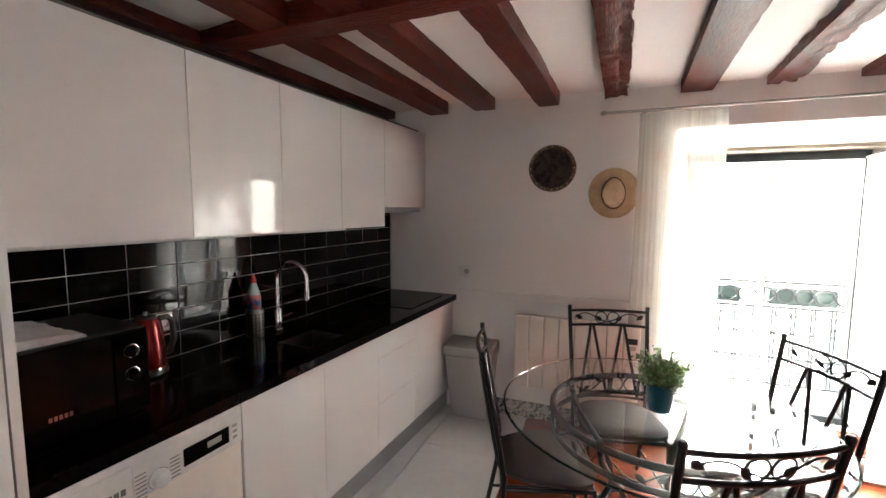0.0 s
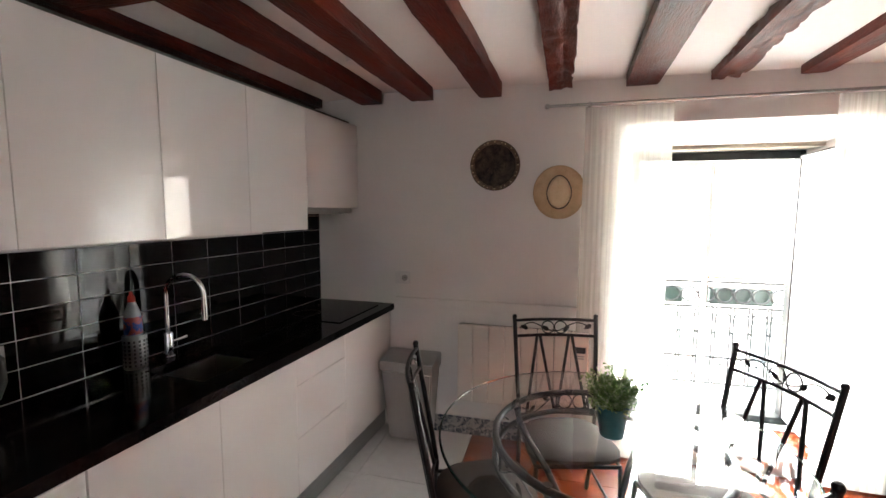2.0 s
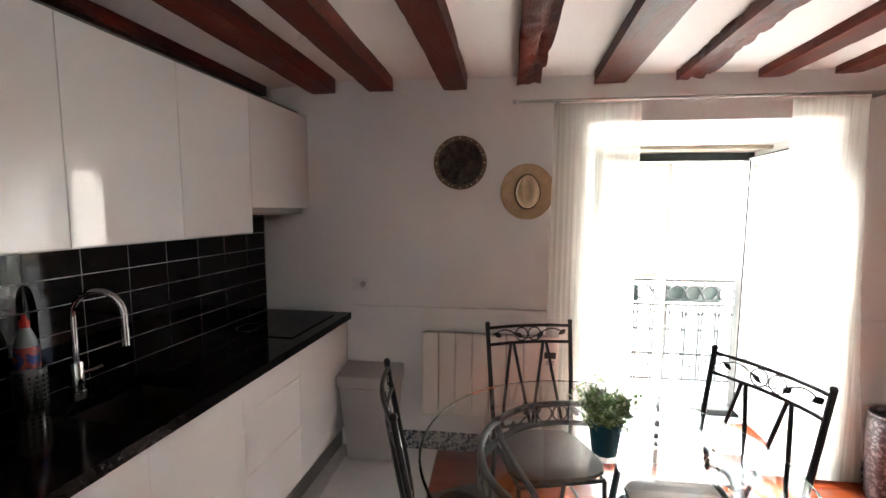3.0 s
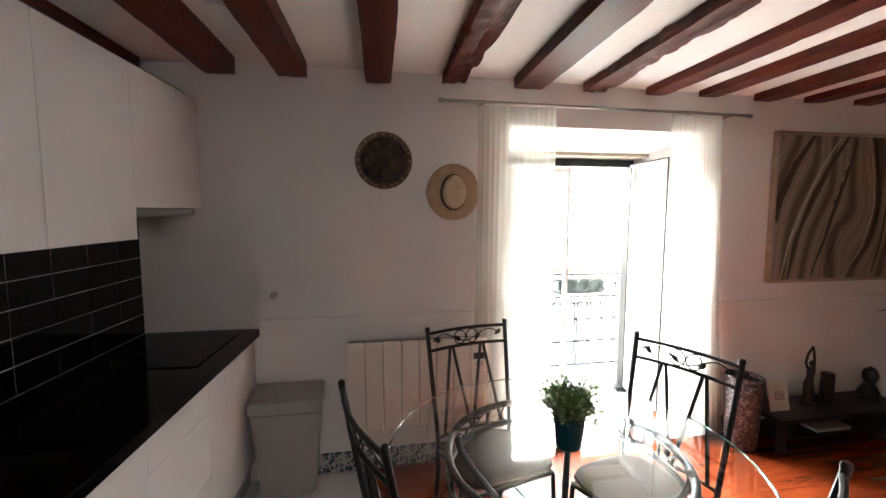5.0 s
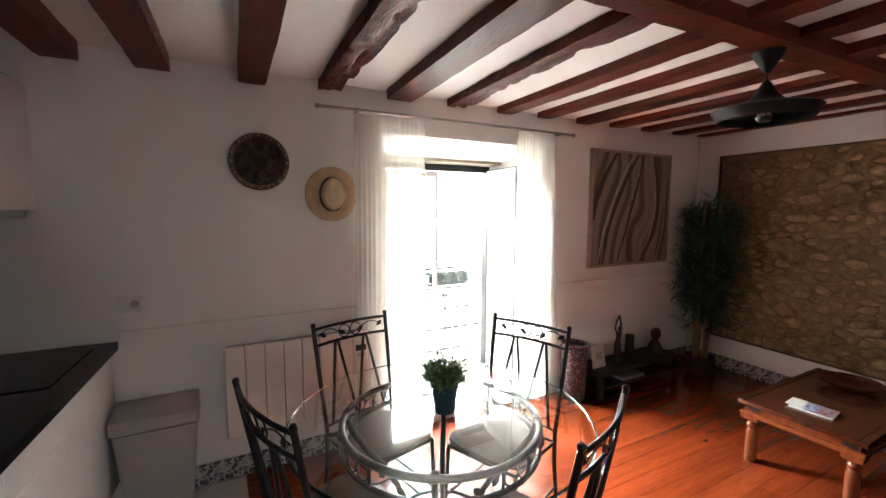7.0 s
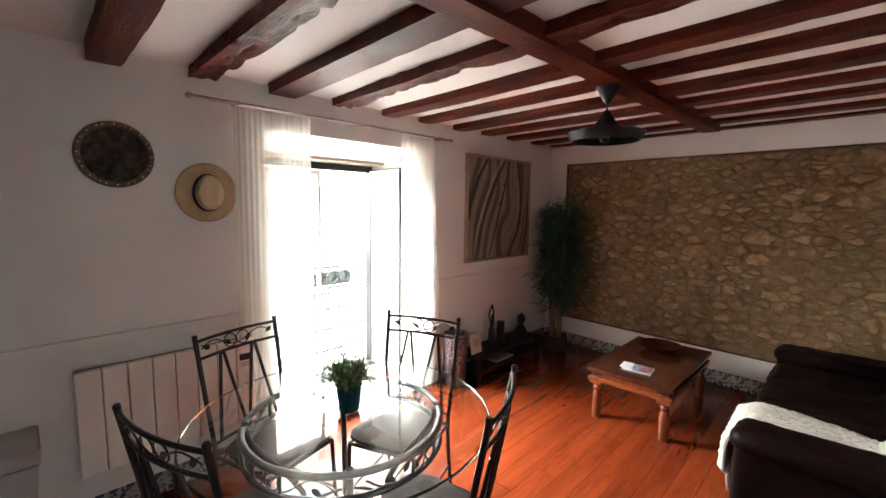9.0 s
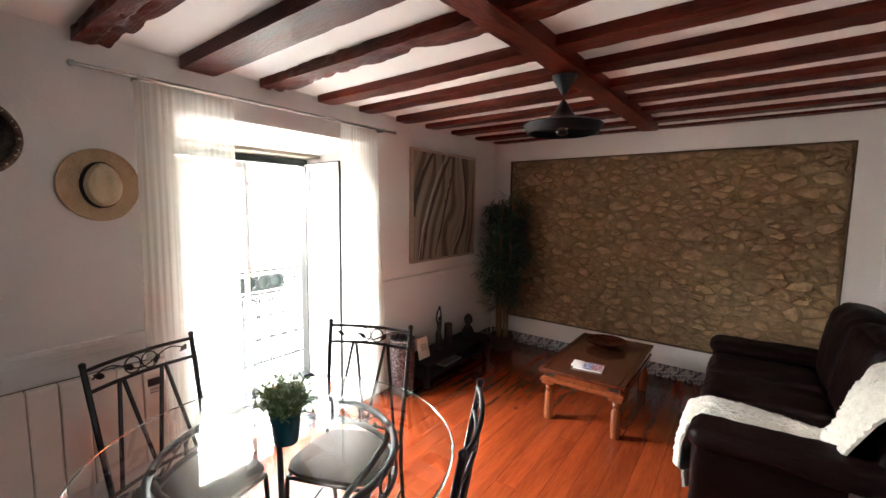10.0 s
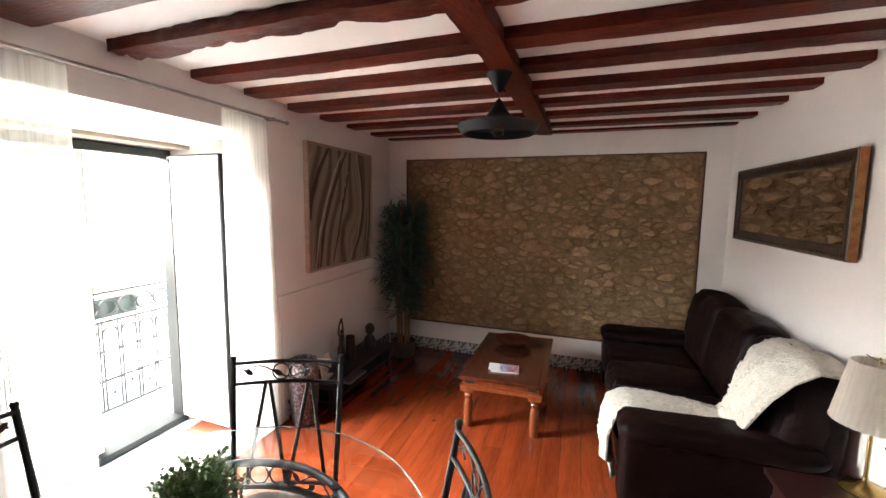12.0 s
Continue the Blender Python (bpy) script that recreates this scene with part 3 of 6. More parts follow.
for x0, x1 in ((0.62, 1.10), (0.20, 0.42)):
    pl = thing("planter_box", "green trough planter hung on the balcony railing", "planter")
    q = bmesh.new()
    box(q, x0, YB + 0.03, 0.815, x1, YB + 0.17, 0.955, 0.02)
    part("trough", q, M_PLANTER, pl, smooth=False)
    part("soil", boxed(x0 + 0.015, YB + 0.045, 0.945, x1 - 0.015, YB + 0.155, 0.96), M_SOIL, pl, smooth=False)

hs = thing("opposite_house", "pale sunlit rendered house across the street", "house")
YF = 12.5
q = bmesh.new()
xs = [-9.0, -6.6, -5.5, -3.2, -2.1, 0.2, 1.3, 3.6, 4.7, 7.0, 8.1, 12]
for i in range(len(xs) - 1):
    if i % 2 == 0:
        box(q, xs[i], YF, -6, xs[i + 1], YF + 0.4, 8)
    else:
        for z0, z1 in ((-6, -2.9), (-0.8, 0.1), (2.2, 3.1), (5.2, 8)):
            box(q, xs[i], YF, z0, xs[i + 1], YF + 0.4, z1)
part("wall", q, M_FACADE, hs, smooth=False)
part("roof", boxed(-9.3, YF - 0.4, 8, 12.3, YF + 4, 8.25), M_CONCRETE, hs, smooth=False)
for i in range(1, len(xs) - 1, 2):
    for z0 in (-2.9, 0.1, 3.1):
        f = bmesh.new()
        for a in (xs[i], (xs[i] + xs[i + 1]) / 2 - 0.04, xs[i + 1] - 0.08):
            box(f, a, YF + 0.12, z0, a + 0.08, YF + 0.2, z0 + 2.1)
        wn1 = part("window", f, M_WHITEPAINTGLARE, hs, smooth=False)
        part("pane", boxed(xs[i] + 0.05, YF + 0.15, z0, xs[i + 1] - 0.05, YF + 0.17, z0 + 2.1), M_FACADEGLASS, wn1, smooth=False)
        part("sill", boxed(xs[i] - 0.1, YF - 0.12, z0 - 0.1, xs[i + 1] + 0.1, YF + 0.1, z0), M_CONCRETE, hs, smooth=False)
solid("ground", boxed(-60, 5.45, -6.3, 60, 90, -6.0), M_CONCRETE, "pale street paving far below the balcony", "ground", "structure", False)


# ---- curtains ----
def curtain(x0, x1, folds, seed, flare=0.0):
    bm = bmesh.new()
    n, m = folds * 14, 26
    rows = []
    for j in range(m + 1):
        z = 2.245 - 2.215 * j / m
        row = []
        for i in range(n + 1):
            u = i / n
            f = 0.35 + 0.65 * j / m
            y = YW - 0.075 + 0.0016 * f * (0.55 + 0.8 * noise.noise(Vector((u * 4.3, 0.2 * j / m, seed)))) * math.sin(2 * math.pi * folds * u + 0.7 * math.sin(3 * u + seed) + 0.25 * j / m * math.sin(seed + u * 9)) + 0.004 * noise.noise(Vector((u * 6, j * 0.12, seed)))
            row.append(bm.verts.new((x0 + (x1 - x0) * u + flare * (j / m) ** 1.5 * (u if flare > 0 else 1 - u), y, z)))
        rows.append(row)
    for p, q in zip(rows, rows[1:]):
        for i in range(n):
            bm.faces.new((p[i], p[i + 1], q[i + 1], q[i]))
    return bm


rod = thing("curtain_rod", "thin brushed metal curtain rod with end knobs above the balcony door", "curtain rod")
part("rod", tube(bmesh.new(), [(-0.74, YW - 0.075, 2.262), (1.35, YW - 0.075, 2.262)], 0.009, 10), M_STEEL, rod)
for x, s in ((-0.74, -1), (1.35, 1)):
    part("end_knob", blob(bmesh.new(), (x + s * 0.012, YW - 0.075, 2.262), (0.018, 0.016, 0.016), 2), M_STEEL, rod)
for x in (-0.50, 1.22):
    part("bracket", boxed(x - 0.008, YW - 0.085, 2.248, x + 0.008, YW, 2.274, 0.003, 1), M_STEEL, rod, smooth=False)
for x0, x1, k, s, fl in ((-0.525, -0.03, 15, 1.3, -0.03), (0.768, 1.15, 12, 4.1, 0.15)):
    c = thing("curtain", "sheer cream voile curtain hanging open beside the balcony door", "curtain", group="balcony door curtains")
    part("fabric", curtain(x0, x1, k, s, fl), M_SHEER, c)

# ---- window wall things ----
rad = thing("radiator", "white flat-panel electric wall radiator with vertical elements", "radiator")
# back panel coloured dark for the shade in the gaps between elements
part("back_panel", boxed(-1.310, YW - 0.050, 0.295, -0.462, YW, 0.820), M_DARKGAP, rad, smooth=False)
for i in range(7):
    x = -1.315 + i * 0.1075
    part("element", boxed(x, YW - 0.088, 0.285, x + 0.1045, YW - 0.047, 0.832, 0.007), M_ENAMEL, rad, smooth=False)
cp = part("control_panel", boxed(-0.5625, YW - 0.088, 0.285, -0.457, YW - 0.047, 0.832, 0.007), M_ENAMEL, rad, smooth=False)
part("display", boxed(-0.545, YW - 0.091, 0.700, -0.475, YW - 0.087, 0.740, 0.001, 1), M_BLACKPLASTIC, cp, "small dark display", False)
for z in (0.68, 0.665):
    part("button", boxed(-0.535, YW - 0.091, z - 0.004, -0.485, YW - 0.087, z + 0.004), M_PLASTICGREY, cp, smooth=False)

w = bmesh.new()
for x0, x1 in ((-1.80, -0.315), (1.095, 3.20)):
    for z0, z1, dp in ((0.915, 0.940, 0.010), (0.940, 0.958, 0.016), (0.958, 0.985, 0.026)):
        box(w, x0, YW - dp, z0, x1, YW - 0.001, z1, 0.002, 1)
solid("trim", w, M_WALL, "thin painted dado moulding on the white wall", "moulding", "structure", False)

sock = thing("wall_socket", "white square wall socket on the plaster wall", "socket")
part("plate", boxed(-1.80, YW - 0.014, 1.082, -1.69, YW, 1.172, 0.004), M_PLASTICWHITE, sock, smooth=False)
part("insert", turned([(0.022, 0), (0.022, 0.006), (0.019, 0.006), (0.017, 0.001), (0, 0.001)], 20), M_PLASTICGREY, sock, at=pose(-1.725, YW - 0.014, 1.127, 90, 0, 0))
for dx in (-0.006, 0.006):
    part("pin_hole", turned([(0, 0), (0.0028, 0), (0.0028, 0.001), (0, 0.001)], 8), M_BLACKPLASTIC, sock, at=pose(-1.725 + dx, YW - 0.0151, 1.127, 90, 0, 0))

pt = thing("wall_plate", "round dark worked-metal tray with a woven rim hung on the wall", "tray", at=pose(-1.084, YW - 0.004, 1.912, 90, 0, 0))
part("tray", turned([(0, 0.010), (0.05, 0.013), (0.10, 0.012), (0.138, 0.012), (0.142, 0.020)], 48), M_BRONZE, pt, "dark relief centre")
part("rim", tube(bmesh.new(), [(0.152 * math.cos(a * math.pi / 24), 0.152 * math.sin(a * math.pi / 24), 0.016 + 0.003 * (a % 2)) for a in range(48)], 0.015, 8, True), M_BASKETRIM, pt, "woven brown rim")

for r, q in ((0.128, 0.0020), (0.070, 0.0014)):
    part("chased_ring", tube(bmesh.new(), [(r * math.cos(a * math.pi / 24), r * math.sin(a * math.pi / 24), 0.013) for a in range(48)], q, 5, True), M_BRONZE, pt, "worn raised ring")
for i in range(12):
    part("petal", leaf_shape(0.052, 0.020, 0.0025), M_BRONZE, pt, at=pose(0, 0, 0.0135, 0, 0, i * 30 + 8) @ pose(0.012, 0, 0, 90, 0, 0))
for i in range(40):
    part("rim_bead", blob(bmesh.new(), (0.152 * math.cos(i * math.pi / 20), 0.152 * math.sin(i * math.pi / 20), 0.029), (0.0055, 0.0055, 0.004), 1), M_STRAWPALE, pt)

hat = thing("straw_hat", "pale straw hat with a dark ribbon hung on the wall", "hat", at=pose(-0.667, YW - 0.006, 1.731, 90, 0, 0))
br = lathe(bmesh.new(), [(0.070, 0.014), (0.11, 0.008), (0.145, 0.008), (0.161, 0.015), (0.164, 0.019), (0.160, 0.021), (0.143, 0.013), (0.11, 0.013), (0.070, 0.019)], 48)
for v in br.verts:
    v.co.y *= 1.045
    v.co.z += 0.010 * max(0.0, v.co.y / 0.16) ** 2 + 0.003 * noise.noise(v.co * 14)
part("brim", br, M_STRAW, hat, "wide woven brim")


def crown_shape(profile):
    """Turned like a hat crown: taller than wide, pinched towards its front."""
    bm = lathe(bmesh.new(), profile, 44)
    for v in bm.verts:
        v.co.y *= 1.30
        v.co.x *= 0.94 * (1 - 0.16 * max(0.0, v.co.y) / 0.10 * min(1.0, v.co.z / 0.07))
        if v.co.z > 0.085:
            v.co.z -= 0.016 * math.exp(-(v.co.x / 0.022) ** 2) * (0.4 + 0.6 * max(0.0, v.co.y) / 0.08)
    return bm


part("crown", crown_shape([(0.079, 0.014), (0.078, 0.050), (0.076, 0.082), (0.069, 0.104), (0.052, 0.114), (0.030, 0.114), (0.012, 0.112), (0, 0.112)]), M_STRAWPALE, hat, "pale pinched crown")
part("ribbon", crown_shape([(0.079, 0.015), (0.084, 0.015), (0.083, 0.056), (0.078, 0.056)]), M_RIBBON, hat, "dark ribbon")

art = thing("painting", "abstract painting of flowing brown and cream bands, pale frame", "painting", at=pose(2.195, YW - 0.02, 1.644) @ Matrix.Diagonal((1.018, 1, 0.978, 1)))
part("canvas", boxed(-0.525, -0.012, -0.527, 0.525, 0.018, 0.527), M_ART, art, smooth=False)


def stroke(pts, width, mat, lift, name):
    """A tapering ribbon of paint along a soft curve on the canvas (shares of its width and height, from the top)."""
    bm, n = bmesh.new(), 40
    ts = [i / (len(pts) - 1) for i in range(len(pts))]
    line = [Vector((float(np.interp(i / n, ts, [p[0] for p in pts])), 0, float(np.interp(i / n, ts, [p[1] for p in pts])))) for i in range(n + 1)]
    for _ in range(4):
        line = line[:1] + [(p + q * 2 + r) / 4 for p, q, r in zip(line, line[1:], line[2:])] + line[-1:]
    rows = []
    for i, p in enumerate(line):
        w = width * (0.25 + 0.75 * math.sin(math.pi * min(0.97, 0.12 + 0.8 * i / n))) * (1 + 0.35 * noise.noise(p * 9 + Vector((width * 300, 0, 0))))
        x, z = -0.525 + 1.05 * p.x, 0.527 - 1.054 * p.z
        z = max(-0.526, min(0.526, z))
        rows.append([bm.verts.new((x + k * w, -0.012 - h, z)) for k, h in ((-0.5, 0.0), (-0.3, lift), (0.3, lift), (0.5, 0.0))])
    for p, q in zip(rows, rows[1:]):
        for k in range(3):
            bm.faces.new((p[k], p[k + 1], q[k + 1], q[k]))
    part(name, bm, mat, art)


stroke([(0.56, 0.0), (0.42, 0.20), (0.29, 0.45), (0.19, 0.70), (0.14, 1.0)], 0.050, M_PAINTDARK, 0.0012, "dark_stroke")
stroke([(0.50, 0.0), (0.36, 0.20), (0.24, 0.45), (0.14, 0.70), (0.08, 1.0)], 0.024, M_PAINTWHITE, 0.0022, "white_stroke")
stroke([(0.77, 0.0), (0.835, 0.25), (0.865, 0.50), (0.79, 0.78), (0.63, 1.0)], 0.040, M_PAINTDARK, 0.0012, "dark_stroke")
stroke([(0.73, 0.0), (0.795, 0.25), (0.82, 0.50), (0.745, 0.78), (0.585, 1.0)], 0.018, M_PAINTWHITE, 0.0022, "white_stroke")
stroke([(0.63, 0.02), (0.57, 0.25), (0.49, 0.48), (0.42, 0.72), (0.33, 0.97)], 0.034, M_PAINTDARK, 0.0010, "dark_stroke")
stroke([(0.28, 0.0), (0.14, 0.20), (0.04, 0.42), (0.015, 0.60)], 0.060, M_PAINTDARK, 0.0010, "dark_stroke")
stroke([(0.52, 0.70), (0.47, 0.82), (0.44, 0.98)], 0.020, M_PAINTDARK, 0.0010, "dark_stroke")
stroke([(0.93, 0.50), (0.90, 0.75), (0.84, 0.97)], 0.022, M_PAINTDARK, 0.0010, "dark_stroke")
for i in range(7):
    part("paint_drop", blob(bmesh.new(), (0.075 - 0.020 * i, -0.0135, 0.33 - 0.055 * i), (0.007, 0.003, 0.012 + 0.004 * (i % 3)), 1), M_PAINTWHITE if i % 2 == 0 else M_PAINTDARK, art)
for x0, x1, z0, z1 in ((-0.545, -0.525, -0.55, 0.55), (0.525, 0.545, -0.55, 0.55), (-0.525, 0.525, -0.55, -0.527), (-0.525, 0.525, 0.527, 0.55)):
    part("frame_bar", boxed(x0, -0.022, z0, x1, 0.02, z1, 0.003, 1), M_ARTFRAME, art, smooth=False)

bn = thing("waste_bin", "tall grey plastic bin with a lid beside the kitchen units", "bin")
b = bmesh.new()
lo = [b.verts.new(p) for p in ((-1.79, 4.625, 0), (-1.50, 4.625, 0), (-1.50, 4.785, 0), (-1.79, 4.785, 0))]
hi = [b.verts.new(p) for p in ((-1.83, 4.58, 0.51), (-1.46, 4.58, 0.51), (-1.46, 4.795, 0.51), (-1.83, 4.795, 0.51))]
b.faces.new(lo[::-1]), b.faces.new(hi)
for i in range(4):
    b.faces.new((lo[i], lo[(i + 1) % 4], hi[(i + 1) % 4], hi[i]))
bmesh.ops.bevel(b, geom=list(b.edges), offset=0.012, segments=2, affect="EDGES")
part("body", b, M_PLASTICGREY, bn)
b = boxed(-1.84, 4.572, 0.505, -1.45, 4.800, 0.578, 0.012, 3)
for v in b.verts:
    if v.co.z > 0.55 and v.co.y > 4.7:
        v.co.z += 0.025
part("lid", b, M_PLASTICGREY, bn)

# ---- kitchen ----
K = KITCHEN
UZ0, UZ1 = 1.500, 2.212


def wall_unit(y0, y1, z0):
    u = thing("wall_cabinet", "handleless high-gloss white wall cabinet above the black tiles", "cabinet", at=K, group="wall cabinets")
    part("body", boxed(0.002, y0 + 0.001, z0, 0.308, y1 - 0.001, UZ1), M_CARCASS, u, smooth=False)
    part("door", boxed(0.310, y0 + 0.0007, z0 - 0.004, 0.330, y1 - 0.0007, UZ1 + 0.002, 0.0015, 1), M_LACQUER, u, "gloss white door", False)
    return u


for y0, y1 in ((-2.60, -1.960), (-1.960, -1.497), (-1.497, -1.044), (-1.044, -0.584)):
    wall_unit(y0, y1, UZ0)
hood = wall_unit(-0.584, 0.017, 1.632)
tagged(hood, "gloss white cabinet housing a cooker hood", "cooker hood")
part("hood_insert", boxed(0.02, -0.57, 1.592, 0.305, -0.03, 1.628, 0.004, 1), M_ALU, hood, "grey metal hood underside", False)
part("hood_grille", boxed(0.05, -0.53, 1.586, 0.26, -0.09, 1.593), M_STEEL, hood, smooth=False)
solid("cabinet_filler", boxed(0.03, -2.6, 2.215, 0.29, -0.03, 2.240), M_DARKGAP, "grey filler panel on top of the wall cabinets", "filler", at=K, smooth=False)


def base_unit(y0, y1, splits, top=0.882):
    u = thing("base_cabinet", "handleless high-gloss white base cabinet under the black worktop", "cabinet", at=K, group="base cabinets")
    part("body", boxed(0.002, y0 + 0.001, 0.166, 0.558, y1 - 0.001, top), M_CARCASS, u, smooth=False)
    zs = [0.168, *splits, 0.883]
    for a, b in zip(zs, zs[1:]):
        part("drawer_front" if splits else "door", boxed(0.560, y0 + 0.0009, a + 0.0012, 0.580, y1 - 0.0009, b - 0.0012, 0.0015, 1), M_LACQUER, u, "gloss white front", False)
    return u


base_unit(-1.974, -1.511, (), 0.70)
base_unit(-1.511, -1.054, (), 0.70)
tagged(base_unit(-1.054, -0.600, (0.465, 0.739)), "high-gloss white base cabinet with three drawers")
base_unit(-0.600, 0.022, ())
solid("plinth", boxed(0.50, -1.974, 0.0, 0.53, 0.022, 0.165), M_ALU, "brushed aluminium plinth under the base cabinets", "plinth", at=K, smooth=False)

WT = 0.932           # top of the worktop
t = bmesh.new()
SX0, SX1, SY0, SY1 = 0.17, 0.49, -1.50, -1.14
for x0, y0, x1, y1 in ((0.002, -2.60, 0.61, SY0), (0.002, SY1, 0.61, 0.026), (0.002, SY0, SX0, SY1), (SX1, SY0, 0.61, SY1)):
    box(t, x0, y0, 0.890, x1, y1, WT)
solid("worktop", t, M_GRANITE, "polished black granite worktop with an undermounted sink", "worktop", at=K, smooth=False)
sk = bmesh.new()
for x0, y0, z0, x1, y1, z1 in ((SX0 - 0.01, SY0 - 0.01, 0.70, SX0 + 0.004, SY1 + 0.01, 0.886), (SX1 - 0.004, SY0 - 0.01, 0.70, SX1 + 0.01, SY1 + 0.01, 0.886), (SX0, SY0 - 0.01, 0.70, SX1, SY0 + 0.004, 0.886), (SX0, SY1 - 0.004, 0.70, SX1, SY1 + 0.01, 0.886), (SX0 - 0.01, SY0 - 0.01, 0.69, SX1 + 0.01, SY1 + 0.01, 0.702)):
    box(sk, x0, y0, z0, x1, y1, z1)
sink = thing("sink", "undermounted stainless steel sink in the worktop", "sink", at=K)
part("bowl", sk, M_SINK, sink, smooth=False)
part("drain", turned([(0, 0.006), (0.03, 0.006), (0.04, 0.003), (0.042, 0)], 20, (0.33, -1.32, 0.702)), M_CHROME, sink)

fc = thing("kitchen_tap", "chrome swan-neck kitchen tap at the sink", "tap", at=K)
TX, TY = 0.100, -1.335
part("base", turned([(0.027, 0), (0.027, 0.008), (0.023, 0.012), (0.022, 0.11), (0.018, 0.12), (0, 0.12)], 20, (TX, TY, WT)), M_CHROME, fc)
neck = [(TX, TY, 1.041), (TX, TY, 1.141), (TX, TY, 1.221)]
for i in range(1, 13):
    a = math.pi * i / 12
    r = 0.085
    neck.append((TX + r * (1 - math.cos(a)) * 0.93, TY + r * (1 - math.cos(a)) * 0.36, 1.221 + 0.095 * math.sin(a)))
e = neck[-1]
neck += [(e[0], e[1], 1.171)]
part("neck", tube(bmesh.new(), neck, 0.0115, 12), M_CHROME, fc)
part("spray_head", tube(bmesh.new(), [(e[0], e[1], 1.171), (e[0], e[1], 1.106)], 0.014, 12), M_CHROME, fc)
part("lever", tube(bmesh.new(), [(TX, TY, 1.000), (TX + 0.03, TY + 0.03, 1.012), (TX + 0.055, TY + 0.055, 1.024)], 0.008, 8), M_CHROME, fc)

hob = thing("hob", "flush black glass induction hob in the worktop", "hob", at=K)
part("glass_plate", boxed(0.08, -0.575, WT + 0.0002, 0.53, -0.065, WT + 0.005, 0.002, 1), M_BLACKGLASS, hob, smooth=False)
for x, y, r in ((0.20, -0.44, 0.085), (0.20, -0.19, 0.07), (0.41, -0.44, 0.07), (0.41, -0.19, 0.085)):
    part("ring_mark", tube(bmesh.new(), [(x + r * math.cos(a * math.pi / 16), y + r * math.sin(a * math.pi / 16), WT + 0.005) for a in range(32)], 0.0012, 5, True, flat=0.3), M_DARKGAP, hob)

cad = thing("sink_caddy", "perforated steel caddy holding a washing-up bottle beside the tap", "caddy", at=K)
CX, CY = 0.082, -1.474
part("cup", turned([(0, 0), (0.043, 0), (0.045, 0.004), (0.045, 0.145), (0.043, 0.145), (0.042, 0.004), (0, 0.003)], 28, (CX, CY, WT)), M_STEEL, cad)
for i in range(9):
    a = -1.9 + i * 0.42
    for j in range(7):
        part("hole", boxed(-0.001, -0.004, -0.005, 0.001, 0.004, 0.005), M_BLACKPLASTIC, cad, smooth=False, at=pose(CX + 0.0455 * math.cos(a), CY + 0.0455 * math.sin(a), 0.951 + j * 0.017, 0, 0, math.degrees(a)))
bo = thing("washing_up_bottle", "clear washing-up liquid bottle with a blue label and red cap", "bottle", at=K)
part("bottle", turned([(0, 0), (0.030, 0), (0.033, 0.01), (0.033, 0.20), (0.030, 0.235), (0.016, 0.275), (0.012, 0.285), (0, 0.285)], 24, (CX, CY - 0.002, WT + 0.006)), M_LIQUID, bo)
part("label", turned([(0.0335, 0.145), (0.0345, 0.147), (0.0345, 0.215), (0.0325, 0.22)], 24, (CX, CY - 0.002, WT + 0.006)), M_BLUELABEL, bo, "blue printed label")
part("cap", turned([(0.014, 0.283), (0.014, 0.304), (0.008, 0.312), (0.006, 0.328), (0, 0.330)], 16, (CX, CY - 0.002, WT + 0.006)), M_REDCAP, bo, "red cap")

kt = thing("electric_kettle", "glossy red electric kettle with a black handle on the worktop", "kettle", at=K @ pose(0.107, -2.033, WT) @ Matrix.Scale(0.97, 4))
part("base", turned([(0, 0), (0.072, 0), (0.075, 0.006), (0.072, 0.018), (0, 0.018)], 28), M_BLACKPLASTIC, kt)
part("foot_ring", turned([(0.070, 0.018), (0.072, 0.019), (0.071, 0.030), (0.069, 0.030)], 28), M_CHROME, kt)
part("body", turned([(0.069, 0.030), (0.071, 0.06), (0.068, 0.13), (0.060, 0.19), (0.054, 0.225), (0.046, 0.238), (0, 0.242)], 32), M_RED, kt, "metallic red jug")
part("lid", turned([(0.045, 0.238), (0.040, 0.246), (0.012, 0.250), (0.010, 0.264), (0, 0.266)], 24), M_BLACKPLASTIC, kt)
part("handle", tube(bmesh.new(), [(0.0, 0.055, 0.225), (0.0, 0.09, 0.225), (0.0, 0.112, 0.20), (0.0, 0.115, 0.12), (0.0, 0.095, 0.07), (0.0, 0.068, 0.065)], 0.013, 10), M_BLACKPLASTIC, kt)
part("spout", tube(bmesh.new(), [(0, -0.045, 0.20), (0, -0.075, 0.228)], [0.022, 0.014], 10), M_RED, kt)

mw = thing("microwave", "black microwave oven with two dials and a glass door", "microwave", at=K)
part("body", boxed(0.06, -2.592, 0.940, 0.43, -2.215, 1.222, 0.006), M_BLACKPLASTIC, mw, smooth=False)
for x in (0.10, 0.39):
    for y in (-2.55, -2.26):
        part("foot", turned([(0, 0), (0.014, 0), (0.012, 0.013), (0, 0.013)], 10, (x, y, WT)), M_BLACKPLASTIC, mw)
part("door", boxed(0.431, -2.590, 0.946, 0.447, -2.322, 1.216, 0.003, 1), M_BLACKGLASS, mw, "black glass door", False)
pan = part("control_panel", boxed(0.431, -2.319, 0.946, 0.446, -2.218, 1.216, 0.003, 1), M_BLACKGLASS, mw, smooth=False)
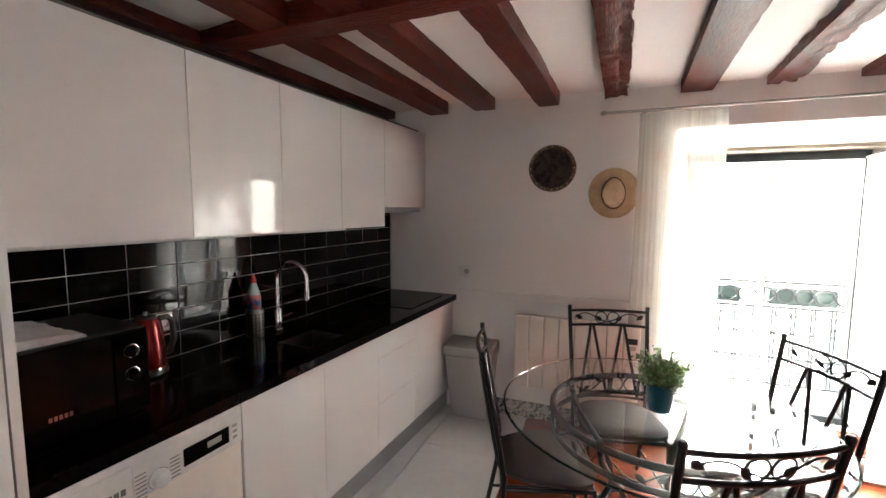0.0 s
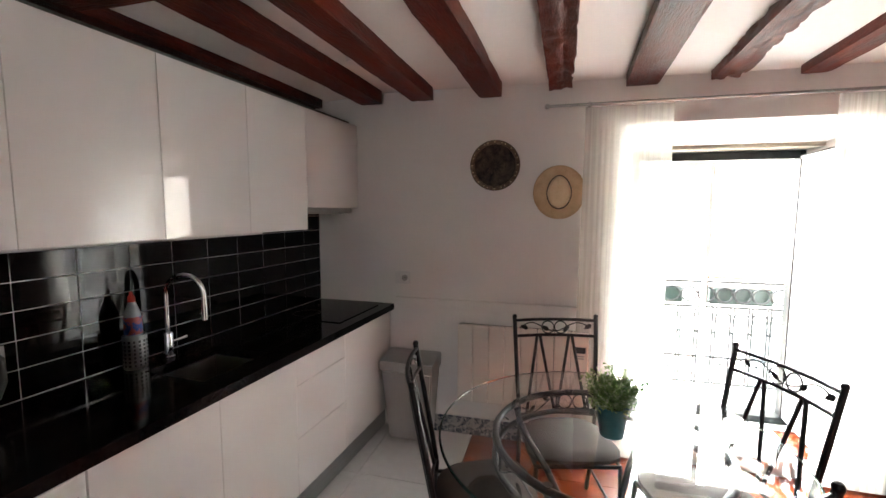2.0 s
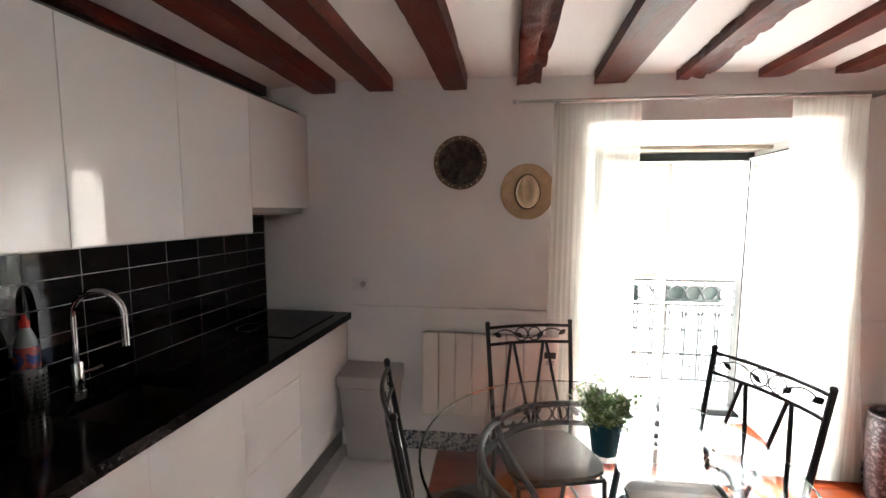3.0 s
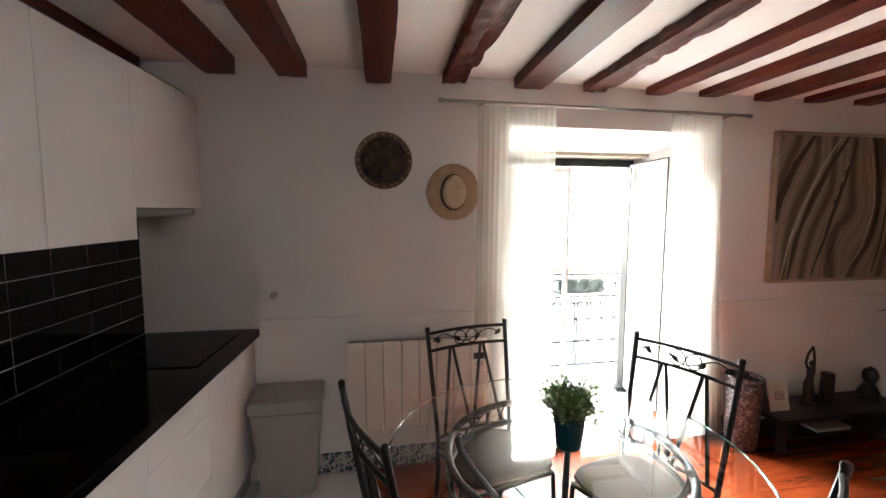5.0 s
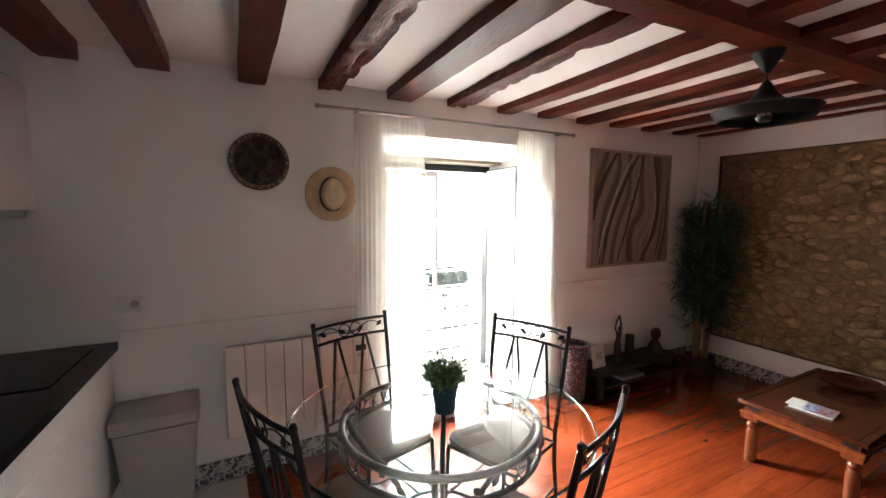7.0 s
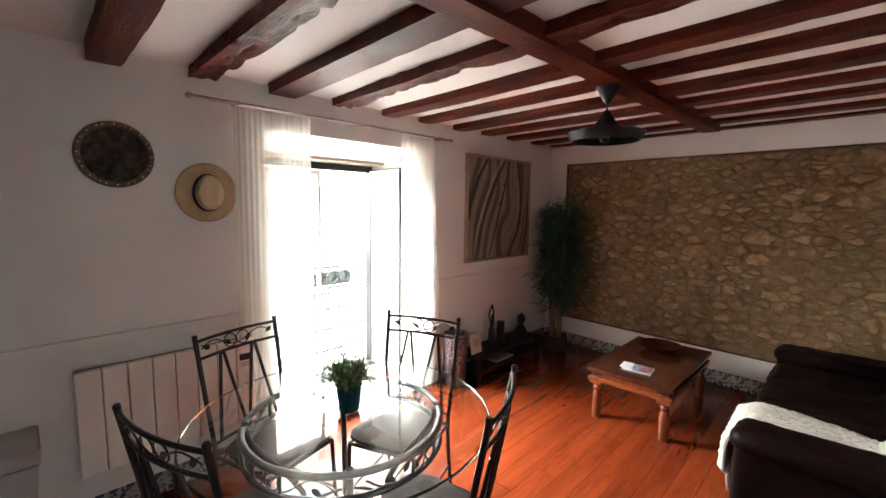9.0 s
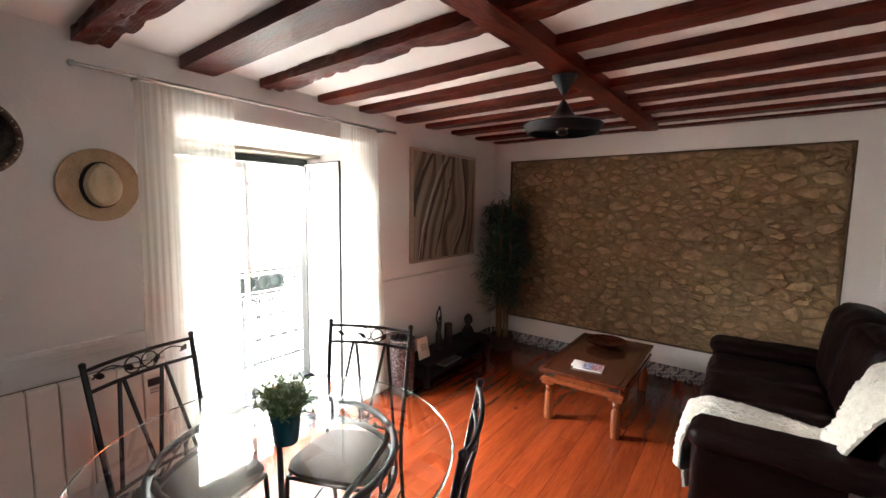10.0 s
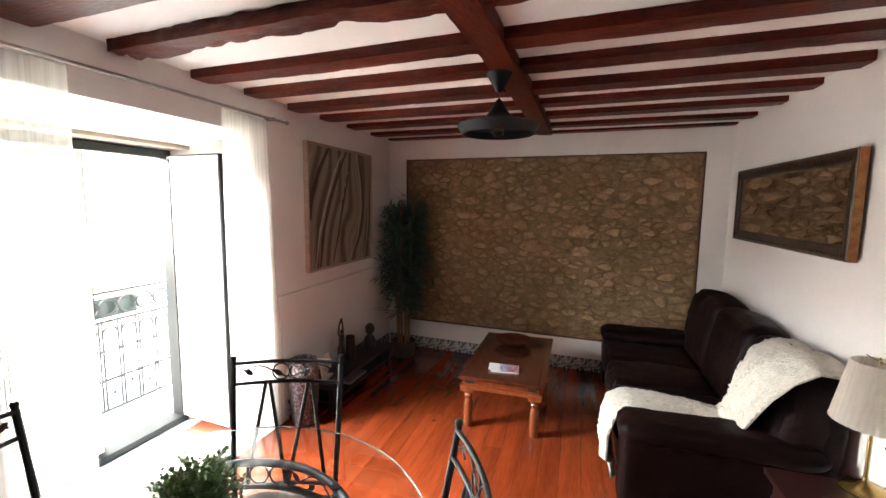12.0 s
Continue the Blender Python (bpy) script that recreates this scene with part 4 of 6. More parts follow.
for z in (1.150, 1.074):
    part("dial", turned([(0.019, 0), (0.019, 0.014), (0.015, 0.016), (0, 0.016)], 20), M_BLACKGLASS, pan, at=pose(0.446, -2.270, z, 0, 90, 0))
    part("dial_ring", tube(bmesh.new(), [(0.447, -2.270 + 0.021 * math.cos(a * math.pi / 10), z + 0.021 * math.sin(a * math.pi / 10)) for a in range(20)], 0.0022, 6, True), M_CHROME, pan, "chrome ring")
for i in range(5):
    part("maker_mark", boxed(0.447, -2.490 + i * 0.012, 1.008, 0.4485, -2.482 + i * 0.012, 1.021), M_STEEL, mw, "small grey maker's mark", False)
tw = bmesh.new()
n, m = 26, 16
grid = [[tw.verts.new((0.08 + 0.34 * i / n, -2.585 + 0.21 * j / m, 1.230 + 0.022 * (1 - (j / m) ** 3) * (0.75 + 0.25 * math.sin(i * 0.5)) + 0.006 * noise.noise(Vector((i * 0.35, j * 0.4, 2))))) for j in range(m + 1)] for i in range(n + 1)]
low = [[tw.verts.new((v.co.x, v.co.y, 1.223)) for v in row] for row in grid]
for i in range(n):
    for j in range(m):
        tw.faces.new((grid[i][j], grid[i + 1][j], grid[i + 1][j + 1], grid[i][j + 1]))
        tw.faces.new((low[i][j], low[i][j + 1], low[i + 1][j + 1], low[i + 1][j]))
for i in range(n):
    for j in (0, m):
        tw.faces.new((grid[i][j], low[i][j], low[i + 1][j], grid[i + 1][j]))
for j in range(m):
    for i in (0, n):
        tw.faces.new((grid[i][j], grid[i][j + 1], low[i][j + 1], low[i][j]))
solid("tea_towel", tw, M_CLOTH, "folded white tea towel on top of the microwave", "towel", at=K)

wm = thing("washing_machine", "white front-loading washing machine under the worktop", "washing machine", at=K)
part("body", boxed(0.03, -2.585, 0.01, 0.560, -1.980, 0.876, 0.006), M_ENAMEL, wm, smooth=False)
part("front_panel", boxed(0.560, -2.585, 0.03, 0.575, -1.980, 0.725, 0.004), M_ENAMEL, wm, smooth=False)
fas = part("fascia", boxed(0.560, -2.585, 0.728, 0.583, -1.980, 0.874, 0.006), M_PLASTICWHITE, wm, "white control fascia", False)
part("detergent_drawer", boxed(0.583, -2.575, 0.740, 0.587, -2.362, 0.850, 0.003, 1), M_PLASTICWHITE, fas, smooth=False)
for i in range(4):
    part("maker_mark", boxed(0.587, -2.45 + i * 0.018, 0.77, 0.588, -2.437 + i * 0.018, 0.79), M_INK, fas, "grey maker's mark", False)
part("display", boxed(0.583, -2.207, 0.752, 0.585, -2.036, 0.814, 0.001, 1), M_BLACKGLASS, fas, "black display window", False)
part("display_digits", boxed(0.585, -2.122, 0.775, 0.5855, -2.068, 0.797), M_PLASTICGREY, fas, smooth=False)
part("programme_dial", turned([(0.031, 0), (0.031, 0.006), (0.026, 0.010), (0.024, 0.026), (0.020, 0.029), (0, 0.029)], 28), M_PLASTICWHITE, fas, at=pose(0.583, -2.287, 0.764, 0, 90, 0))
part("dial_ring", tube(bmesh.new(), [(0.584, -2.287 + 0.031 * math.cos(a * math.pi / 14), 0.764 + 0.031 * math.sin(a * math.pi / 14)) for a in range(28)], 0.002, 6, True), M_CHROME, fas)
for i in range(7):
    for s in (-1, 1):
        if (s == 1 and i > 5):
            continue
        y = -2.287 + s * 0.052
        part("programme_line", boxed(0.583, y - 0.016, 0.803 - i * 0.013, 0.5838, y + 0.016, 0.806 - i * 0.013), M_INK, fas, smooth=False)
for i in range(3):
    part("button", boxed(0.583, -2.022, 0.800 - i * 0.022, 0.587, -2.002, 0.812 - i * 0.022, 0.002, 1), M_PLASTICGREY, fas, smooth=False)
pd = part("porthole", tube(bmesh.new(), [(0.580, -2.262 + 0.185 * math.cos(a * math.pi / 24), 0.445 + 0.185 * math.sin(a * math.pi / 24)) for a in range(48)], 0.022, 10, True, flat=1.0), M_PLASTICWHITE, wm, "white door ring")
part("door_glass", turned([(0, 0.02), (0.08, 0.016), (0.165, 0.0), (0.165, -0.01), (0, -0.01)], 36), M_BLACKGLASS, pd, at=pose(0.580, -2.262, 0.445, 0, 90, 0))

tu = thing("tall_cabinet", "tall white housing panel at the end of the worktop", "cabinet", at=K)
part("side_panel", boxed(0.002, -2.622, 0, 0.62, -2.602, 2.206), M_LACQUER, tu, smooth=False)
part("body", boxed(0.002, -3.22, 0.0, 0.60, -2.624, 2.206), M_CARCASS, tu, smooth=False)
part("door", boxed(0.602, -3.22, 0.10, 0.62, -2.626, 2.204, 0.0015, 1), M_LACQUER, tu, smooth=False)

so = thing("tile_socket", "white double socket on the black tiles behind the kettle", "socket", at=K)
part("plate", boxed(0.011, -2.02, 1.065, 0.022, -1.87, 1.145, 0.004), M_PLASTICWHITE, so, smooth=False)
for y in (-1.98, -1.91):
    part("insert", turned([(0.021, 0), (0.021, 0.005), (0.017, -0.003), (0, -0.003)], 18), M_PLASTICGREY, so, at=pose(0.022, y, 1.105, 0, 90, 0))

# ---- dining table, chairs, plant ----
TC = (-0.478, 3.645)
tb = thing("dining_table", "round glass dining table on a curled grey iron base", "table", at=pose(TC[0], TC[1], 0))
top = part("glass_top", turned([(0, 0.730), (0.646, 0.730), (0.646, 0.740), (0, 0.740)], 128), M_TABLEGLASS, tb, "clear glass top", False)
top.visible_shadow = False
rim = part("glass_edge", turned([(0.6465, 0.730), (0.652, 0.7315), (0.655, 0.735), (0.652, 0.7385), (0.6465, 0.740)], 128), M_GLASSEDGE, tb, "green ground glass edge")
rim.visible_shadow = False
RR = 0.428


def on_ring(s, z, out=0.0):
    """A point s metres along the base's rings."""
    return ((RR + out) * math.cos(s / RR), (RR + out) * math.sin(s / RR), z)


part("support_ring", tube(bmesh.new(), [on_ring(RR * a * math.pi / 36, 0.714) for a in range(72)], 0.0145, 10, True), M_IRONGREY, tb)
part("lower_ring", tube(bmesh.new(), [on_ring(RR * a * math.pi / 36, 0.622) for a in range(72)], 0.0125, 8, True), M_IRONGREY, tb)
for k in range(4):
    s0 = RR * (math.pi / 4 + k * math.pi / 2 + 0.25 + math.pi / 4)
    for sg in (-1, 1):
        part("ring_bar", tube(bmesh.new(), [on_ring(s0 + sg * 0.078, 0.625), on_ring(s0 + sg * 0.078, 0.708)], 0.0065, 8), M_IRONGREY, tb)
        part("scroll", tube(bmesh.new(), [on_ring(s0 + sg * 0.037 + 0.034 * math.cos(i * math.pi / 10), 0.668 + 0.036 * math.sin(i * math.pi / 10)) for i in range(20)], 0.0036, 6, True), M_IRONGREY, tb)
        part("vine", tube(bmesh.new(), [on_ring(s0 + sg * (0.08 + 0.20 * i / 20), 0.668 + 0.030 * math.cos(i / 20 * math.pi * 1.6) * (-1) ** k) for i in range(21)], 0.0036, 6), M_IRONGREY, tb)
part("foot_ring", tube(bmesh.new(), [(0.235 * math.cos(a * math.pi / 24), 0.235 * math.sin(a * math.pi / 24), 0.20) for a in range(48)], 0.009, 8, True), M_IRONGREY, tb)
for k in range(4):
    a = math.pi / 4 + k * math.pi / 2 + 0.25
    ca, sa = math.cos(a), math.sin(a)
    prof = [(0.42, 0.70), (0.40, 0.64), (0.34, 0.56), (0.25, 0.47), (0.19, 0.38), (0.18, 0.30), (0.22, 0.20), (0.30, 0.09), (0.36, 0.015)]
    part("leg", tube(bmesh.new(), [(r * ca, r * sa, z) for r, z in prof], 0.0135, 10), M_IRONGREY, tb)
    part("glass_pad", turned([(0, 0), (0.016, 0), (0.016, 0.004), (0, 0.004)], 12, (0.42 * ca, 0.42 * sa, 0.7265)), M_BLACKPLASTIC, tb)


def back_y(u, z):
    """Depth of the chair back at width u and height z: leaning and bowed."""
    return 0.105 * (1.03 - z) / 0.58 - 0.032 * (1 - (u / 0.228) ** 2) if z > 0.45 else 0.09


def dining_chair():
    ch = thing("dining_chair", "black wrought-iron dining chair with leaf scrollwork and a taupe padded seat", "chair", group="chairs round the glass table")
    for s in (-1, 1):
        pts = [(s * 0.228, 0.0, 1.012), (s * 0.222, 0.035, 0.82), (s * 0.214, 0.075, 0.60), (s * 0.208, 0.095, 0.47), (s * 0.205, 0.085, 0.30), (s * 0.203, 0.045, 0.10), (s * 0.203, 0.02, 0.004)]
        part("back_post", tube(bmesh.new(), pts, 0.0115, 8), M_IRON, ch)
        part("finial", turned([(0, -0.008), (0.009, -0.004), (0.013, 0.004), (0.013, 0.012), (0.009, 0.019), (0, 0.021)], 12, (s * 0.228, 0.0, 1.012)), M_IRON, ch)
        part("front_leg", tube(bmesh.new(), [(s * 0.195, 0.475, 0.425), (s * 0.20, 0.485, 0.20), (s * 0.205, 0.50, 0.004)], 0.0105, 8), M_IRON, ch)
        part("side_rail", tube(bmesh.new(), [(s * 0.207, 0.09, 0.425), (s * 0.195, 0.475, 0.425)], 0.009, 8), M_IRON, ch)
        part("stretcher", tube(bmesh.new(), [(s * 0.203, 0.06, 0.16), (s * 0.202, 0.488, 0.16)], 0.007, 8), M_IRON, ch)
    for z, r in ((0.998, 0.0085), (0.912, 0.0085), (0.485, 0.008)):
        part("back_rail", tube(bmesh.new(), [(u, back_y(u, z), z) for u in [(-0.226 + 0.452 * i / 14) * (1 - 0.05 * (1 - z)) for i in range(15)]], r, 8), M_IRON, ch)
    part("front_rail", tube(bmesh.new(), [(-0.195, 0.475, 0.425), (0.195, 0.475, 0.425)], 0.009, 8), M_IRON, ch)
    part("rear_rail", tube(bmesh.new(), [(-0.207, 0.09, 0.425), (0.207, 0.09, 0.425)], 0.009, 8), M_IRON, ch)
    for u0, u1 in ((-0.098, -0.165), (-0.082, -0.006), (0.082, 0.006), (0.098, 0.165)):
        part("splat", tube(bmesh.new(), [(u0 + (u1 - u0) * i / 6, back_y(u0 + (u1 - u0) * i / 6, 0.912 - 0.427 * i / 6), 0.912 - 0.427 * i / 6) for i in range(7)], 0.0085, 8), M_IRON, ch)
    zc = 0.955
    vine = []
    for i in range(41):
        u = -0.20 + 0.40 * i / 40
        z = zc - 0.026 * math.cos(u / 0.20 * math.pi * 1.5) * (1 if abs(u) > 0.067 else 0.9)
        vine.append((u, back_y(u, z) - 0.002, z))
    part("vine", tube(bmesh.new(), vine, 0.0034, 6), M_IRON, ch)
    for c in (-0.036, 0.036):
        part("ring", tube(bmesh.new(), [(p, back_y(p, q) + 0.002, q) for p, q in arc(c, zc, 0.034, 0, 345, 20)], 0.0034, 6, True), M_IRON, ch)
    for u, z, tilt in ((-0.205, 0.975, 32), (-0.085, 0.965, 48), (0.030, 0.935, -35), (0.150, 0.945, -30)):
        part("leaf", leaf_shape(0.050, 0.026), M_IRON, ch, at=pose(u, back_y(u, z) - 0.003, z, 0, tilt, 0))
    cu = bmesh.new()
    n, m = 24, 7
    rings = []
    for j in range(m + 1):
        a = math.pi * j / m
        k, z = math.sin(a) ** 0.45 if 0 < j < m else 0.0, 0.455 - 0.030 * math.cos(a)
        ring = []
        for i in range(n):
            b = 2 * math.pi * i / n
            q = (abs(math.cos(b)) ** 4 + abs(math.sin(b)) ** 4) ** -0.25
            x, y = q * math.cos(b) * 0.215 * k, q * math.sin(b) * 0.205 * k
            ring.append((x * (1 + 0.12 * y / 0.2), 0.295 + y, z + (0.008 * (1 - (k * q * 0.7) ** 2) if j > m / 2 else 0)))
        rings.append(ring)
    vs = [[cu.verts.new(p) for p in r] for r in rings[1:-1]]
    lo, hi = cu.verts.new((0, 0.295, 0.427)), cu.verts.new((0, 0.295, 0.492))
    for p, q in zip(vs, vs[1:]):
        for i in range(n):
            cu.faces.new((p[i], p[(i + 1) % n], q[(i + 1) % n], q[i]))
    for i in range(n):
        cu.faces.new((lo, vs[0][(i + 1) % n], vs[0][i]))
        cu.faces.new((hi, vs[-1][i], vs[-1][(i + 1) % n]))
    part("cushion", cu, M_CUSHION, ch, "taupe suede seat pad")
    return ch


def facing(a, b):
    """The pose of a chair whose back posts stand over a and b; its front is to the right of a to b."""
    mx, my = (a[0] + b[0]) / 2, (a[1] + b[1]) / 2
    return pose(mx, my, 0, 0, 0, math.degrees(math.atan2(b[1] - a[1], b[0] - a[0])) + 180)


for k in range(4):
    for ds, dz, tilt in ((-0.20, 0.668, 40), (-0.125, 0.655, -50), (0.125, 0.680, -45), (0.20, 0.668, 40)):
        q = (math.pi / 4 + k * math.pi / 2 + 0.25 + math.pi / 4) + ds / RR
        part("leaf", leaf_shape(0.050, 0.026), M_IRONGREY, tb, at=pose(RR * math.cos(q), RR * math.sin(q), dz, 0, 0, math.degrees(q) + 90) @ pose(0, 0, 0, 0, tilt, 0))


SEATS = [((-0.890, 4.311), (-0.455, 4.421)), ((0.106, 4.078), (0.285, 3.635)), ((-0.085, 3.009), (-0.498, 2.817)), ((-1.148, 3.264), (-1.283, 3.714))]
first_chair = dining_chair()
first_chair.matrix_basis = facing(*SEATS[0])
for a, b in SEATS[1:]:
    copy_thing(first_chair, facing(a, b))

pp = thing("potted_plant", "small bushy green plant in a teal pot on the glass table", "plant", at=pose(-0.455, 3.650, 0.741) @ Matrix.Diagonal((0.97, 0.97, 1.0, 1)))
part("pot", turned([(0, 0), (0.044, 0), (0.046, 0.003), (0.060, 0.110), (0.064, 0.118), (0.064, 0.124), (0.060, 0.124), (0.056, 0.110), (0, 0.105)], 32), M_TEAL, pp, "teal plastic pot")
part("soil", turned([(0, 0.110), (0.057, 0.108)], 20), M_SOIL, pp)
rng = random.Random(5)


def leaf_quad(bm, base, d, length, width, fold=0.25):
    d = d.normalized()
    side = d.cross(Vector((0, 0, 1)))
    side = side.normalized() if side.length > 1e-3 else Vector((1, 0, 0))
    up = side.cross(d)
    a = bm.verts.new(base)
    b = bm.verts.new(base + d * length * 0.5 + side * width * 0.5 + up * width * fold)
    c = bm.verts.new(base + d * length)
    e = bm.verts.new(base + d * length * 0.5 - side * width * 0.5 + up * width * fold)
    g = bm.verts.new(base + d * length * 0.55)
    bm.faces.new((a, b, g)), bm.faces.new((b, c, g)), bm.faces.new((c, e, g)), bm.faces.new((e, a, g))


green, pale, stems = bmesh.new(), bmesh.new(), bmesh.new()
for i in range(120):
    az, el = rng.uniform(0, 2 * math.pi), math.asin(rng.uniform(-0.12, 1.0))
    reach = rng.uniform(0.075, 0.150) * (0.9 + 0.2 * noise.noise(Vector((math.cos(az), math.sin(az), el)) * 1.7))
    root = Vector((rng.uniform(-0.03, 0.03), rng.uniform(-0.03, 0.03), 0.112))
    tip = Vector((0, 0, 0.145)) + Vector((math.cos(az) * math.cos(el), math.sin(az) * math.cos(el), 0.95 * math.sin(el))) * reach
    tube(stems, [root, root.lerp(tip, 0.5) + Vector((0, 0, 0.012)), tip], 0.0011, 4)
    for k in range(15):
        s = 0.35 + 0.65 * k / 14
        p = root.lerp(tip, s) + Vector((rng.gauss(0, 0.006), rng.gauss(0, 0.006), rng.gauss(0.004, 0.005)))
        d = Vector((rng.gauss(0, 1), rng.gauss(0, 1), rng.gauss(0.5, 0.8))) + (tip - root).normalized() * 0.9
        leaf_quad(pale if rng.random() < 0.30 and k > 6 else green, p, d, rng.uniform(0.015, 0.024), rng.uniform(0.011, 0.016))
tagged(part("foliage", green, M_LEAF, pp, "dense small green leaves", False), kind="stuff")
tagged(part("pale_foliage", pale, M_LEAFPALE, pp, "pale leaf tips", False), kind="stuff")
tagged(part("stems", stems, M_LEAF, pp), kind="stuff")

# ---- pendant lamp ----
pl = thing("pendant_lamp", "matt black metal pendant lamp hanging under the cross beam", "lamp", at=pose(0.850, 3.085, -0.012) @ Matrix.Diagonal((1.19, 1.19, 1.0, 1)))
part("canopy", turned([(0, 2.25), (0.010, 2.252), (0.052, 2.335), (0.054, 2.343), (0, 2.343)], 28), M_PENDANT, pl)
part("cord", tube(bmesh.new(), [(0, 0, 2.255), (0, 0, 2.205)], 0.003, 6), M_BLACKPLASTIC, pl)
part("shade", turned([(0.006, 2.222), (0.014, 2.212), (0.040, 2.160), (0.066, 2.128), (0.105, 2.113), (0.150, 2.106), (0.172, 2.094), (0.152, 2.052), (0.148, 2.050), (0.148, 2.054), (0.165, 2.091), (0.147, 2.101), (0.102, 2.108), (0.062, 2.122), (0.036, 2.155), (0.010, 2.205)], 48), M_PENDANT, pl)
part("socket", turned([(0.018, 2.11), (0.018, 2.085), (0, 2.085)], 16), M_BLACKPLASTIC, pl)
part("bulb", turned([(0, 2.040), (0.020, 2.045), (0.029, 2.062), (0.024, 2.078), (0.015, 2.088)], 20), M_BULB, pl)

# ---- coffee table ----
ct = thing("coffee_table", "low dark sheesham coffee table with turned legs and iron straps", "coffee table", at=pose(2.215, 3.175, 0))
tp = bmesh.new()
box(tp, -0.565, -0.315, 0.385, 0.565, 0.315, 0.412, 0.005)
part("tabletop", tp, M_SHEESHAM, ct)
for x in (-0.42, -0.14, 0.14, 0.42):
    part("board", boxed(x - 0.139, -0.27, 0.4125, x + 0.139, 0.27, 0.4145, 0.0015, 1), M_SHEESHAM, ct, smooth=False)
for y in (-0.296, 0.296):
    part("edge_board", boxed(-0.56, y - 0.017, 0.4125, 0.56, y + 0.017, 0.4150, 0.0015, 1), M_SHEESHAM, ct, "worn edge board", False)
# apron takes the legs' lighter wood to colour in the orange light on it
part("apron", boxed(-0.53, -0.28, 0.335, 0.53, 0.28, 0.385, 0.004), M_SHEESHAMLEG, ct, smooth=False)
part("moulding", boxed(-0.555, -0.305, 0.308, 0.555, 0.305, 0.338, 0.008), M_SHEESHAMLEG, ct, smooth=False)
for sx in (-1, 1):
    for sy in (-1, 1):
        part("leg", turned([(0, 0), (0.034, 0), (0.036, 0.01), (0.036, 0.17), (0.033, 0.20), (0.023, 0.222), (0.032, 0.235), (0.034, 0.25), (0.024, 0.265), (0.026, 0.275), (0.042, 0.285), (0.044, 0.31), (0, 0.31)], 24, (sx * 0.50, sy * 0.25, 0)), M_SHEESHAMLEG, ct)
        part("corner_block", boxed(sx * 0.50 - 0.048, sy * 0.25 - 0.048, 0.283, sx * 0.50 + 0.048, sy * 0.25 + 0.048, 0.309, 0.004), M_SHEESHAMLEG, ct, smooth=False)
        part("iron_strap", boxed(min(sx * 0.529, sx * 0.533), sy * 0.235 - 0.035, 0.348, max(sx * 0.529, sx * 0.533), sy * 0.235 + 0.035, 0.374), M_IRON, ct, smooth=False)
        for off in (0.0, 0.016):
            part("iron_brace", tube(bmesh.new(), [(sx * (0.475 - 0.11 * (1 - math.cos(i * math.pi / 12)) - off), sy * 0.25, 0.19 + off * 0.6 + 0.12 * math.sin(i * math.pi / 12)) for i in range(7)], 0.0045, 6), M_STEEL, ct)
bw = thing("copper_bowl", "wide shallow dark copper bowl on the coffee table", "bowl", at=pose(2.47, 3.20, 0.4148))
part("bowl", turned([(0, 0), (0.06, 0), (0.065, 0.006), (0.12, 0.022), (0.165, 0.050), (0.172, 0.060), (0.168, 0.061), (0.158, 0.051), (0.115, 0.029), (0.06, 0.013), (0, 0.011)], 48), M_COPPER, bw)
bk = thing("brochure", "glossy printed travel brochure on the coffee table", "brochure", at=pose(1.87, 3.175, 0.4149, 0, 0, -84))
part("pages", boxed(-0.105, -0.07, 0, 0.105, 0.07, 0.011, 0.001, 1), M_PAGES, bk, smooth=False)
part("cover", boxed(-0.035, -0.072, 0.011, 0.107, 0.072, 0.0125), M_PRINTRED, bk, "red figured cover", False)
part("leaflet", boxed(-0.125, -0.062, 0.014, -0.045, 0.078, 0.0155), M_PAGES, bk, "white leaflet", False)
part("cover_band", boxed(-0.036, -0.073, 0.0126, 0.03, 0.073, 0.0135), M_PRINTBLUE, bk, "blue band", False)

# ---- sofa ----
so = thing("sofa", "dark brown leather three-seat sofa with padded arms", "sofa", at=pose(0, 0, 0))
X0, X1, YB0, YF0 = 0.975, 2.98, 1.44, 2.415


